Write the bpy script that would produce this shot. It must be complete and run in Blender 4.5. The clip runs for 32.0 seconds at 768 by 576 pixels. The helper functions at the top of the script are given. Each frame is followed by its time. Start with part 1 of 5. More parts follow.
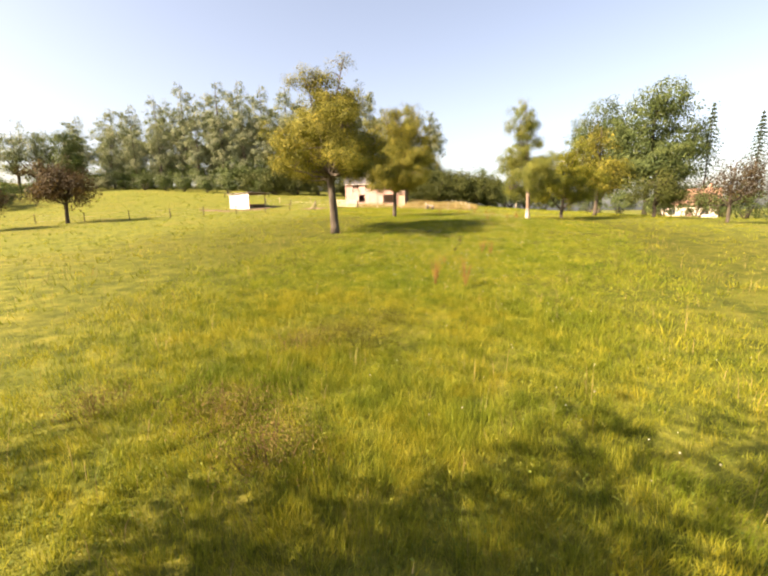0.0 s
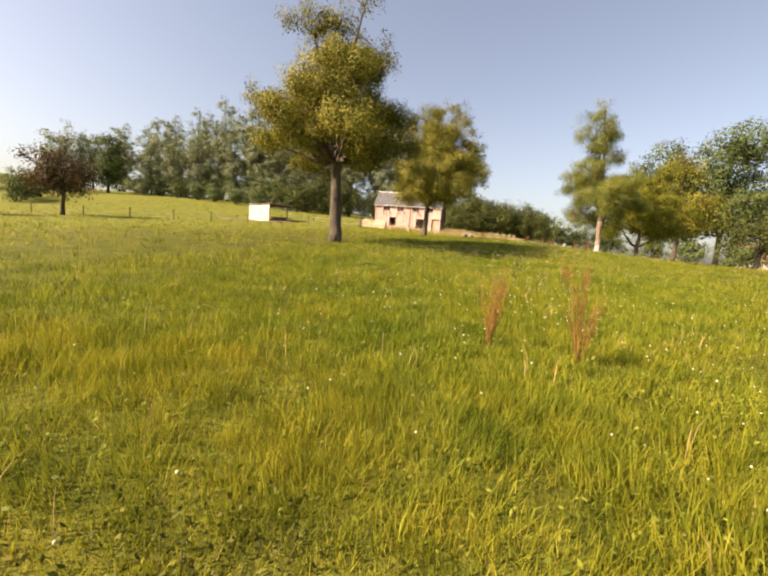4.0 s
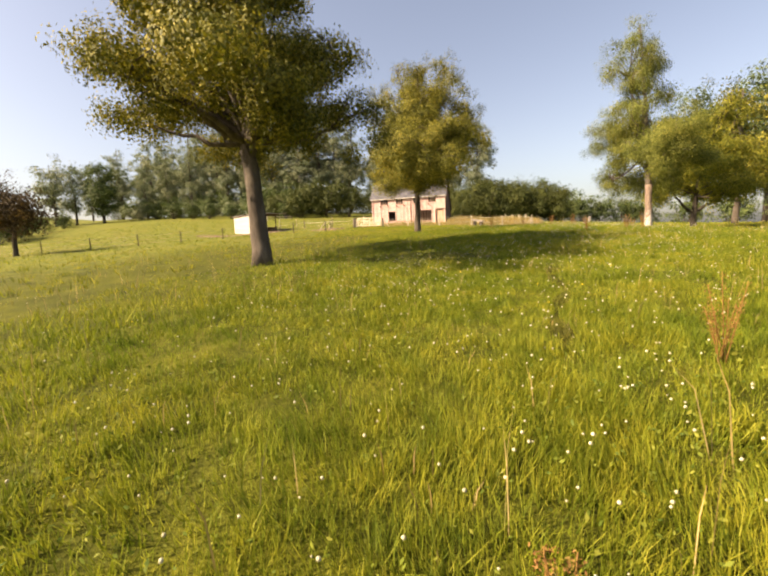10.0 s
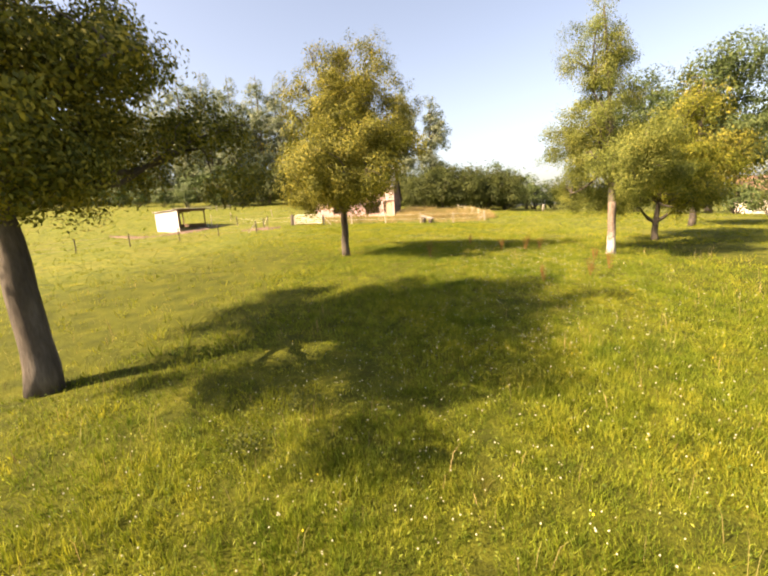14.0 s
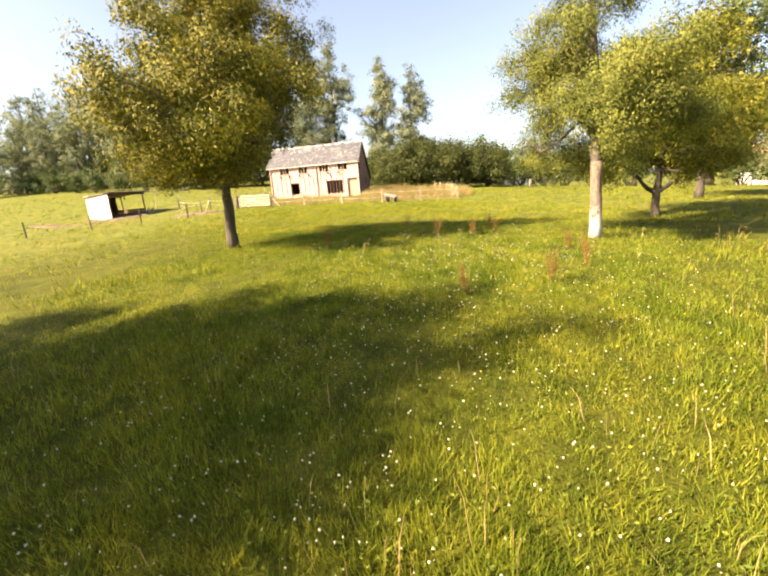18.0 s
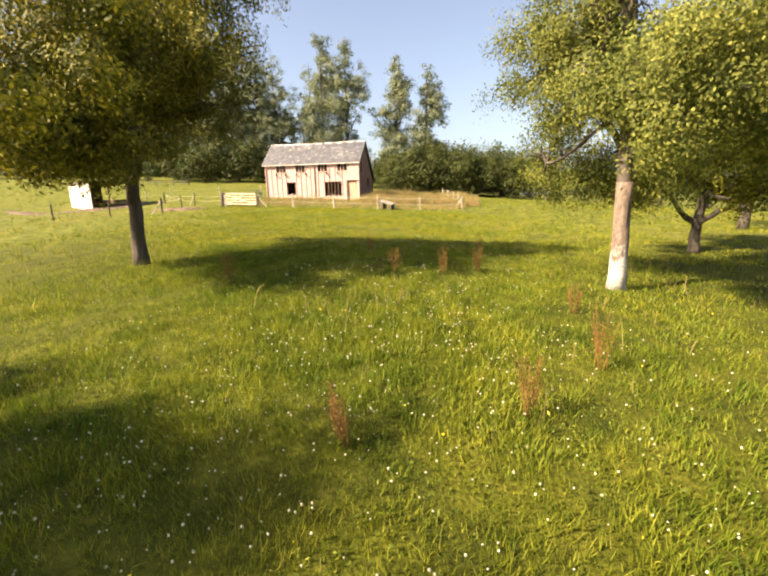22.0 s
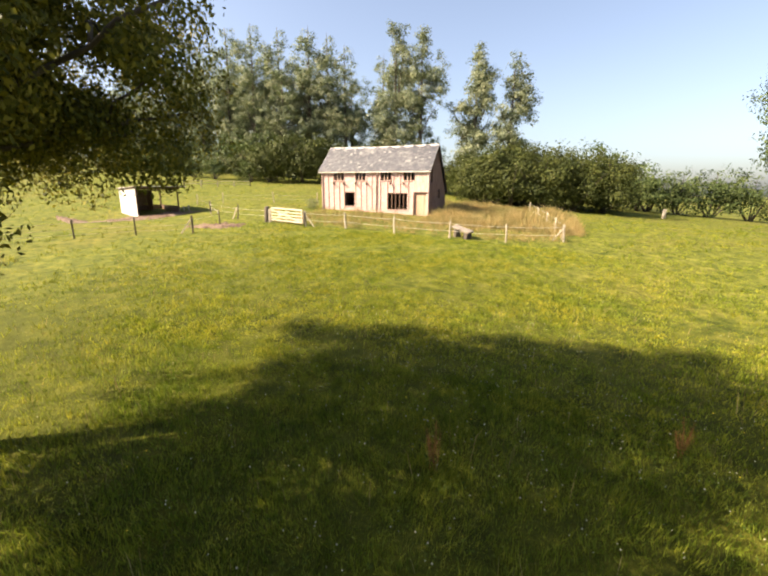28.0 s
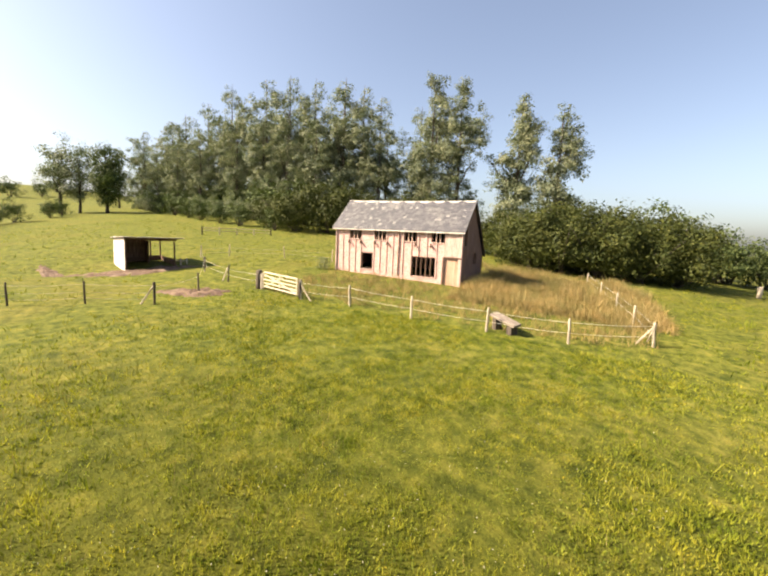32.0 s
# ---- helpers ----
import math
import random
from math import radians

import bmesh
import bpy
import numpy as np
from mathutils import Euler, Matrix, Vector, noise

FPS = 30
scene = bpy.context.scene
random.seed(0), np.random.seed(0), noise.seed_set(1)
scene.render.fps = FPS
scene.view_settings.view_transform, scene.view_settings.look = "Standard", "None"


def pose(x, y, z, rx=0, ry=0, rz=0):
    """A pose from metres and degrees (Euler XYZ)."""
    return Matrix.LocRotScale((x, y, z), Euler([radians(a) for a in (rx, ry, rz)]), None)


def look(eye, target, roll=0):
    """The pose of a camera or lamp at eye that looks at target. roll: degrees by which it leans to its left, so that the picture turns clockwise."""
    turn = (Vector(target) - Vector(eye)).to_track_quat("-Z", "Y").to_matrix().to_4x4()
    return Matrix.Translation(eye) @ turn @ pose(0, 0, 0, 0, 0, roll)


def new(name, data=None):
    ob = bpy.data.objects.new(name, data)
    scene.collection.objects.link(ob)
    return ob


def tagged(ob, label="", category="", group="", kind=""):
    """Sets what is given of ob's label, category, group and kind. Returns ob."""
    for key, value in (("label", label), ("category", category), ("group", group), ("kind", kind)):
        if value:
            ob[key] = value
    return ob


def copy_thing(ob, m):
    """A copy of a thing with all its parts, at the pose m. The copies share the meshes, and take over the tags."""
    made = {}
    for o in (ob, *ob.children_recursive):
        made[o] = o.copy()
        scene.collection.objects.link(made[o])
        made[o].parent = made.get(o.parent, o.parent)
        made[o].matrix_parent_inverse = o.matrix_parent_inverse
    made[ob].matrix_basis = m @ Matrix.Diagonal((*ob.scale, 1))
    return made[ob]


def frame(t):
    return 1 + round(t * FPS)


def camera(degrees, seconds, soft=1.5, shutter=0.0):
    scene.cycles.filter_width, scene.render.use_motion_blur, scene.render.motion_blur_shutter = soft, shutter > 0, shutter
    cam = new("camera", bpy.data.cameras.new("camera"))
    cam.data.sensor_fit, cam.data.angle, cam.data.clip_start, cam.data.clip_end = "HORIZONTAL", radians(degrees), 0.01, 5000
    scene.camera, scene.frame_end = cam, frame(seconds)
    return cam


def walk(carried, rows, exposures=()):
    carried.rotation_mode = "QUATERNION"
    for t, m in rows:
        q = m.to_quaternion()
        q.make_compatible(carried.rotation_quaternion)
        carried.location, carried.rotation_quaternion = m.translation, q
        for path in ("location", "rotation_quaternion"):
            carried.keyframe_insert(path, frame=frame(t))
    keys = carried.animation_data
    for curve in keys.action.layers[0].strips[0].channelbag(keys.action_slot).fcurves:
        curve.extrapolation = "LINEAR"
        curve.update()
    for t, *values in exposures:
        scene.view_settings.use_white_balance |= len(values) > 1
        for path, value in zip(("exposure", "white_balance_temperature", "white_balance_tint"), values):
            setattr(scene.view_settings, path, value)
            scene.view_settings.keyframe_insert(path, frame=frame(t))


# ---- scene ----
cam = camera(87.8, 32.0, soft=2.3)
PATH = [
    (0, (7.884, -73.531, -1.030), (7.571, -71.592, -1.406), -0.7),
    (0.5, (8.533, -72.602, -1.012), (8.261, -70.648, -1.342), 3.7),
    (1, (8.594, -71.768, -1.255), (8.320, -69.813, -1.574), 3.1),
    (1.5, (8.281, -70.970, -1.692), (7.972, -69.027, -2.054), 2.0),
    (2, (8.025, -70.180, -2.129), (7.698, -68.249, -2.531), -0.4),
    (2.5, (7.979, -69.134, -2.449), (7.632, -67.203, -2.837), 1.7),
    (3, (7.791, -67.847, -2.431), (7.410, -65.912, -2.760), 2.4),
    (3.5, (7.647, -66.634, -2.464), (7.226, -64.703, -2.771), 3.0),
    (4, (7.330, -65.419, -2.261), (6.864, -63.487, -2.486), 4.5),
    (4.5, (7.019, -64.577, -2.011), (6.521, -62.655, -2.248), 3.2),
    (6.5, (6.447, -62.148, 0.213), (5.886, -60.248, -0.063), 0.5),
    (7, (6.062, -61.364, 0.166), (5.536, -59.447, -0.056), -2.9),
    (7.5, (5.705, -60.976, -0.071), (5.113, -59.092, -0.383), -4.4),
    (8, (5.541, -60.157, -0.312), (4.890, -58.271, -0.455), -2.7),
    (8.5, (6.200, -59.395, -1.065), (5.553, -57.524, -1.352), -0.4),
    (9, (7.171, -59.212, -1.616), (6.623, -57.311, -1.912), 3.1),
    (9.5, (7.296, -58.839, -1.888), (6.688, -56.954, -2.165), 2.1),
    (10, (7.562, -58.340, -1.757), (7.000, -56.436, -2.006), -2.5),
    (10.5, (8.001, -57.994, -1.427), (7.429, -56.119, -1.823), -2.8),
    (11, (8.445, -57.280, -0.892), (7.837, -55.412, -1.266), -2.4),
    (11.5, (9.147, -56.539, -0.499), (8.492, -54.694, -0.908), -0.5),
    (12, (9.761, -55.846, -0.333), (9.110, -53.994, -0.711), 7.5),
    (12.5, (10.030, -55.464, -0.041), (9.386, -53.608, -0.416), 10.8),
    (13, (10.179, -55.326, 0.355), (9.533, -53.531, -0.248), 4.8),
    (13.5, (9.703, -54.677, 0.686), (9.078, -52.853, 0.154), 1.2),
    (14, (8.385, -53.321, 0.598), (8.009, -51.393, 0.226), -3.3),
    (14.5, (7.813, -52.635, 0.362), (7.531, -50.682, 0.035), -7.4),
    (15, (7.507, -51.968, 0.099), (7.336, -50.003, -0.233), -8.7),
    (15.5, (7.740, -51.464, -0.052), (7.597, -49.518, -0.494), -7.1),
    (17.5, (10.372, -48.118, -0.097), (10.077, -46.194, -0.557), -0.3),
    (18, (10.849, -47.114, 0.020), (10.487, -45.201, -0.439), -4.6),
    (18.5, (11.203, -45.899, -0.056), (10.852, -43.955, -0.369), -1.7),
    (19, (11.658, -45.036, -0.001), (11.314, -43.081, -0.245), 4.7),
    (19.5, (11.880, -44.513, 0.065), (11.548, -42.554, -0.158), 4.6),
    (20, (12.005, -44.277, 0.229), (11.653, -42.333, -0.083), 2.0),
    (20.5, (12.003, -44.213, 0.328), (11.658, -42.284, -0.070), -2.0),
    (21, (12.098, -44.049, 0.430), (11.684, -42.165, -0.095), -2.8),
    (21.5, (12.142, -43.639, 0.372), (11.681, -41.758, -0.126), -1.7),
    (22, (12.024, -43.040, 0.275), (11.603, -41.136, -0.171), -1.2),
    (22.5, (11.991, -42.477, 0.210), (11.539, -40.565, -0.164), -0.2),
    (23, (11.923, -41.913, 0.227), (11.480, -40.014, -0.217), -1.2),
    (23.5, (11.750, -41.383, 0.453), (11.332, -39.484, -0.013), -2.3),
    (24, (11.850, -40.566, 0.628), (11.353, -38.686, 0.160), -5.9),
    (24.5, (12.085, -39.653, 0.751), (11.496, -37.788, 0.334), 0.7),
    (25, (12.248, -38.810, 0.993), (11.612, -36.957, 0.591), 1.9),
    (25.5, (11.401, -37.780, 1.054), (10.758, -35.915, 0.729), 0.3),
    (27.5, (10.306, -35.825, 2.456), (9.547, -34.021, 2.049), 2.1),
    (28, (10.096, -35.571, 2.192), (9.370, -33.768, 1.719), 0.5),
    (28.5, (10.016, -35.570, 1.887), (9.283, -33.789, 1.347), -0.7),
    (29, (9.704, -35.329, 1.733), (8.985, -33.562, 1.132), -1.1),
    (29.5, (9.192, -34.779, 1.937), (8.456, -33.014, 1.352), -2.1),
    (30, (9.010, -33.914, 2.146), (8.237, -32.176, 1.528), -3.6),
    (30.5, (8.744, -32.401, 2.311), (7.931, -30.650, 1.786), -4.3),
    (31, (8.420, -30.895, 2.319), (7.564, -29.124, 1.954), -0.2),
    (31.5, (8.243, -29.600, 2.879), (7.356, -27.835, 2.566), 0.2),
    (32, (8.255, -28.433, 3.458), (7.356, -26.665, 3.199), 2.7),
]
walk(cam, [(t, look(eye, target, roll)) for t, eye, target, roll in PATH], exposures=[
    (0, 2.23, 7300, 18), (1, 2.03, 7300, 18), (2, 1.95, 7300, 18), (3, 1.82, 7300, 18), (4, 1.74, 7300, 18), (7, 1.71, 7300, 18), (9, 1.78, 7300, 18), (12, 1.78, 7300, 18), (14, 2.22, 7300, 18), (15, 2.28, 7300, 18), (19, 2.38, 7000, 15), (21, 2.14, 6900, 15), (25, 1.91, 6500, 14), (28, 1.98, 6500, 14), (29, 1.93, 6500, 14), (30, 2.22, 6400, 10), (32, 1.78, 6500, 14)])

# ---- world, sun and sky ----
SUN_AZ, SUN_EL = 32.0, 37.0     # direction in which shadows fall (from +x towards +y), and the sun's height
world = bpy.data.worlds.new("sky")
scene.world = world
world.use_nodes = True
wn = world.node_tree.nodes
sky = wn.new("ShaderNodeTexSky")
sky.sky_type, sky.sun_disc = "NISHITA", False
sky.sun_elevation, sky.sun_rotation = radians(SUN_EL), radians(270 - SUN_AZ)
sky.air_density, sky.dust_density, sky.ozone_density = 1.0, 2.5, 1.0
wn["Background"].inputs["Strength"].default_value = 0.063
haze = wn.new("ShaderNodeHueSaturation")     # thin summer haze pales the blue
haze.inputs["Saturation"].default_value, haze.inputs["Value"].default_value = 0.82, 1.05
world.node_tree.links.new(sky.outputs[0], haze.inputs["Color"])
world.node_tree.links.new(haze.outputs[0], wn["Background"].inputs["Color"])

sun = new("sun", bpy.data.lights.new("sun", "SUN"))
sun.data.energy, sun.data.angle, sun.data.color = 5.0, radians(0.55), (1.0, 0.84, 0.60)
sun.matrix_world = look(
    (-math.cos(radians(SUN_AZ)) * 50, -math.sin(radians(SUN_AZ)) * 50, math.tan(radians(SUN_EL)) * 50), (0, 0, 0))

rng = np.random.default_rng(7)


# ---- materials ----
def nodes_of(name, rough=0.8, spec=0.3):
    m = bpy.data.materials.new(name)
    m.use_nodes = True
    t = m.node_tree
    b = t.nodes["Principled BSDF"]
    b.inputs["Roughness"].default_value = rough
    b.inputs["Specular IOR Level"].default_value = spec
    return m, t, b


def ramp(t, fac, stops):
    r = t.nodes.new("ShaderNodeValToRGB")
    while len(r.color_ramp.elements) < len(stops):
        r.color_ramp.elements.new(0.5)
    for e, (p, c) in zip(r.color_ramp.elements, stops):
        e.position, e.color = p, (*c, 1)
    t.links.new(fac, r.inputs["Fac"])
    return r.outputs["Color"]


def noise_fac(t, scale, detail=5.0, rough=0.6, stretch=None, world_space=False):
    n = t.nodes.new("ShaderNodeTexNoise")
    n.inputs["Scale"].default_value, n.inputs["Detail"].default_value, n.inputs["Roughness"].default_value = scale, detail, rough
    if world_space:
        vec = t.nodes.new("ShaderNodeNewGeometry").outputs["Position"]
    else:
        vec = t.nodes.new("ShaderNodeTexCoord").outputs["Object"]
    if stretch:
        mp = t.nodes.new("ShaderNodeMapping")
        mp.inputs["Scale"].default_value = stretch
        t.links.new(vec, mp.inputs["Vector"])
        vec = mp.outputs["Vector"]
    t.links.new(vec, n.inputs["Vector"])
    return n.outputs["Fac"]


def mixed(t, fac, a, b, blend="MIX"):
    m = t.nodes.new("ShaderNodeMix")
    m.data_type, m.blend_type = "RGBA", blend
    for sock, v in ((m.inputs[0], fac), (m.inputs[6], a), (m.inputs[7], b)):
        if hasattr(v, "is_linked"):
            t.links.new(v, sock)
        elif isinstance(v, (int, float)):
            sock.default_value = v
        else:
            sock.default_value = (*v, 1)
    return m.outputs[2]


def bump(t, b, height, strength=0.4, distance=0.02):
    n = t.nodes.new("ShaderNodeBump")
    n.inputs["Strength"].default_value, n.inputs["Distance"].default_value = strength, distance
    t.links.new(height, n.inputs["Height"])
    t.links.new(n.outputs["Normal"], b.inputs["Normal"])


def rough_mat(name, dark, mid, light, scale, fine, rough=0.85, stretch=None, relief=0.4, dist=0.01, per_piece=0.0, metal=0.0):
    """A weathered surface: broad stains, fine grain and relief."""
    m, t, b = nodes_of(name, rough)
    b.inputs["Metallic"].default_value = metal
    big = noise_fac(t, scale, 4, 0.6, stretch)
    small = noise_fac(t, fine, 6, 0.7, stretch)
    col = ramp(t, big, [(0.3, dark), (0.52, mid), (0.72, light)])
    grain = ramp(t, small, [(0.3, (0.45, 0.45, 0.45)), (0.7, (1.25, 1.25, 1.25))])
    col = mixed(t, 0.55, col, grain, "MULTIPLY")
    if per_piece:
        info = t.nodes.new("ShaderNodeObjectInfo")
        tone = ramp(t, info.outputs["Random"], [(0.0, (1 - per_piece,) * 3), (1.0, (1 + per_piece,) * 3)])
        col = mixed(t, 1.0, col, tone, "MULTIPLY")
    t.links.new(col, b.inputs["Base Color"])
    bump(t, b, small, relief, dist)
    return m


def leaf_mat(name, shade, mid, sunny, through_col, scale=0.7, amount=0.35):
    """Leaves: colour varies by leaf and over the crown, and some light passes through."""
    m, t, b = nodes_of(name, 0.65, 0.15)
    geo = t.nodes.new("ShaderNodeNewGeometry")
    col = ramp(t, geo.outputs["Random Per Island"], [(0.0, shade), (0.5, mid), (1.0, sunny)])
    patch = noise_fac(t, scale, 3, 0.6, world_space=True)
    col = mixed(t, 0.6, col, ramp(t, patch, [(0.35, (0.6, 0.68, 0.6)), (0.65, (1.35, 1.22, 1.0))]), "MULTIPLY")
    t.links.new(col, b.inputs["Base Color"])
    tr = t.nodes.new("ShaderNodeBsdfTranslucent")
    t.links.new(mixed(t, 1.0, col, through_col, "MULTIPLY"), tr.inputs["Color"])
    mx = t.nodes.new("ShaderNodeMixShader")
    mx.inputs[0].default_value = amount
    t.links.new(b.outputs[0], mx.inputs[1])
    t.links.new(tr.outputs[0], mx.inputs[2])
    t.links.new(mx.outputs[0], t.nodes["Material Output"].inputs["Surface"])
    return m


def ground_mat():
    m, t, b = nodes_of("meadow_turf_and_shaded_soil", 0.95, 0.1)
    broad = noise_fac(t, 0.16, 4, 0.6, world_space=True)
    mid = noise_fac(t, 1.3, 5, 0.65, world_space=True)
    fine = noise_fac(t, 22, 6, 0.75, world_space=True)
    green = ramp(t, mid, [(0.30, (0.062, 0.076, 0.014)), (0.52, (0.118, 0.126, 0.022)), (0.72, (0.182, 0.172, 0.037))])
    straw = ramp(t, mid, [(0.30, (0.112, 0.106, 0.02)), (0.70, (0.175, 0.153, 0.04))])
    col = mixed(t, ramp(t, broad, [(0.48, (0, 0, 0)), (0.66, (0.7, 0.7, 0.7))]), green, straw)
    col = mixed(t, 0.6, col, ramp(t, fine, [(0.3, (0.5, 0.55, 0.4)), (0.7, (1.3, 1.28, 1.1))]), "MULTIPLY")
    tuft = noise_fac(t, 2.6, 4, 0.65, world_space=True)
    col = mixed(t, 0.55, col, ramp(t, tuft, [(0.36, (0.34, 0.46, 0.36)), (0.52, (0.95, 0.97, 0.95)), (0.68, (1.4, 1.3, 1.2))]), "MULTIPLY")
    # soil and thatch among real blades, darkened for shade between them; closed turf beyond
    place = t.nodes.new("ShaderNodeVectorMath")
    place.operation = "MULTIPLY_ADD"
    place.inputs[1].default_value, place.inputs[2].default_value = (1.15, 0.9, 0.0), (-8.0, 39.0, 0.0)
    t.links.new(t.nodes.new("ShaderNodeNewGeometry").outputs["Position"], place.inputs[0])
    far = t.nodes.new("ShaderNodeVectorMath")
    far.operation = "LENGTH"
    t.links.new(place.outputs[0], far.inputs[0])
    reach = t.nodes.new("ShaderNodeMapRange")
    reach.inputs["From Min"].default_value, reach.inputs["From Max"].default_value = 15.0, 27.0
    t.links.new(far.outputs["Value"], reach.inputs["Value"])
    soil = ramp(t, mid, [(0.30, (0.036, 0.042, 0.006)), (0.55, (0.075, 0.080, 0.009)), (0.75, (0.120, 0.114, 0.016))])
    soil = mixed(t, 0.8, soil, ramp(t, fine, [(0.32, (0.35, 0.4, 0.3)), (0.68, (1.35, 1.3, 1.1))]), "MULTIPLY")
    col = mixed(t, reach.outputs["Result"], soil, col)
    t.links.new(col, b.inputs["Base Color"])
    bump(t, b, noise_fac(t, 5.5, 5, 0.7, world_space=True), 1.0, 0.07)
    return m


def blade_mat(name, c0, c1, c2, amount=0.4):
    m, t, b = nodes_of(name, 0.65, 0.15)
    geo = t.nodes.new("ShaderNodeNewGeometry")
    col = ramp(t, geo.outputs["Random Per Island"], [(0.0, c0), (0.55, c1), (1.0, c2)])
    patch = noise_fac(t, 0.45, 4, 0.65, world_space=True)
    col = mixed(t, 0.8, col, ramp(t, patch, [(0.32, (0.55, 0.72, 0.55)), (0.5, (1, 1, 1)), (0.68, (1.22, 1.1, 1.05))]), "MULTIPLY")
    tuft = noise_fac(t, 2.6, 3, 0.6, world_space=True)
    col = mixed(t, 0.7, col, ramp(t, tuft, [(0.36, (0.42, 0.56, 0.45)), (0.52, (1, 1, 1)), (0.68, (1.25, 1.15, 1.0))]), "MULTIPLY")
    t.links.new(col, b.inputs["Base Color"])
    tr = t.nodes.new("ShaderNodeBsdfTranslucent")
    t.links.new(col, tr.inputs["Color"])
    mx = t.nodes.new("ShaderNodeMixShader")
    mx.inputs[0].default_value = amount
    t.links.new(b.outputs[0], mx.inputs[1])
    t.links.new(tr.outputs[0], mx.inputs[2])
    t.links.new(mx.outputs[0], t.nodes["Material Output"].inputs["Surface"])
    return m


def lime_mat():
    """Limewash that has flaked off towards its upper edge."""
    m, t, b = nodes_of("limewashed_bark", 0.9)
    sep = t.nodes.new("ShaderNodeSeparateXYZ")
    t.links.new(t.nodes.new("ShaderNodeTexCoord").outputs["Object"], sep.inputs[0])
    flake = noise_fac(t, 5, 5, 0.7, (1, 1, 0.5))
    add = t.nodes.new("ShaderNodeMath")
    add.operation = "MULTIPLY_ADD"
    add.inputs[1].default_value = 0.36
    t.links.new(sep.outputs["Z"], add.inputs[0])
    t.links.new(flake, add.inputs[2])
    worn = ramp(t, add.outputs[0], [(0.74, (0, 0, 0)), (0.86, (1, 1, 1))])
    white = ramp(t, noise_fac(t, 18, 5, 0.7), [(0.32, (0.24, 0.205, 0.175)), (0.6, (0.47, 0.44, 0.40))])
    bark = ramp(t, noise_fac(t, 14, 6, 0.7, (1, 1, 0.4)), [(0.35, (0.075, 0.055, 0.042)), (0.65, (0.23, 0.17, 0.13))])
    t.links.new(mixed(t, worn, white, bark), b.inputs["Base Color"])
    bump(t, b, flake, 0.8, 0.02)
    return m


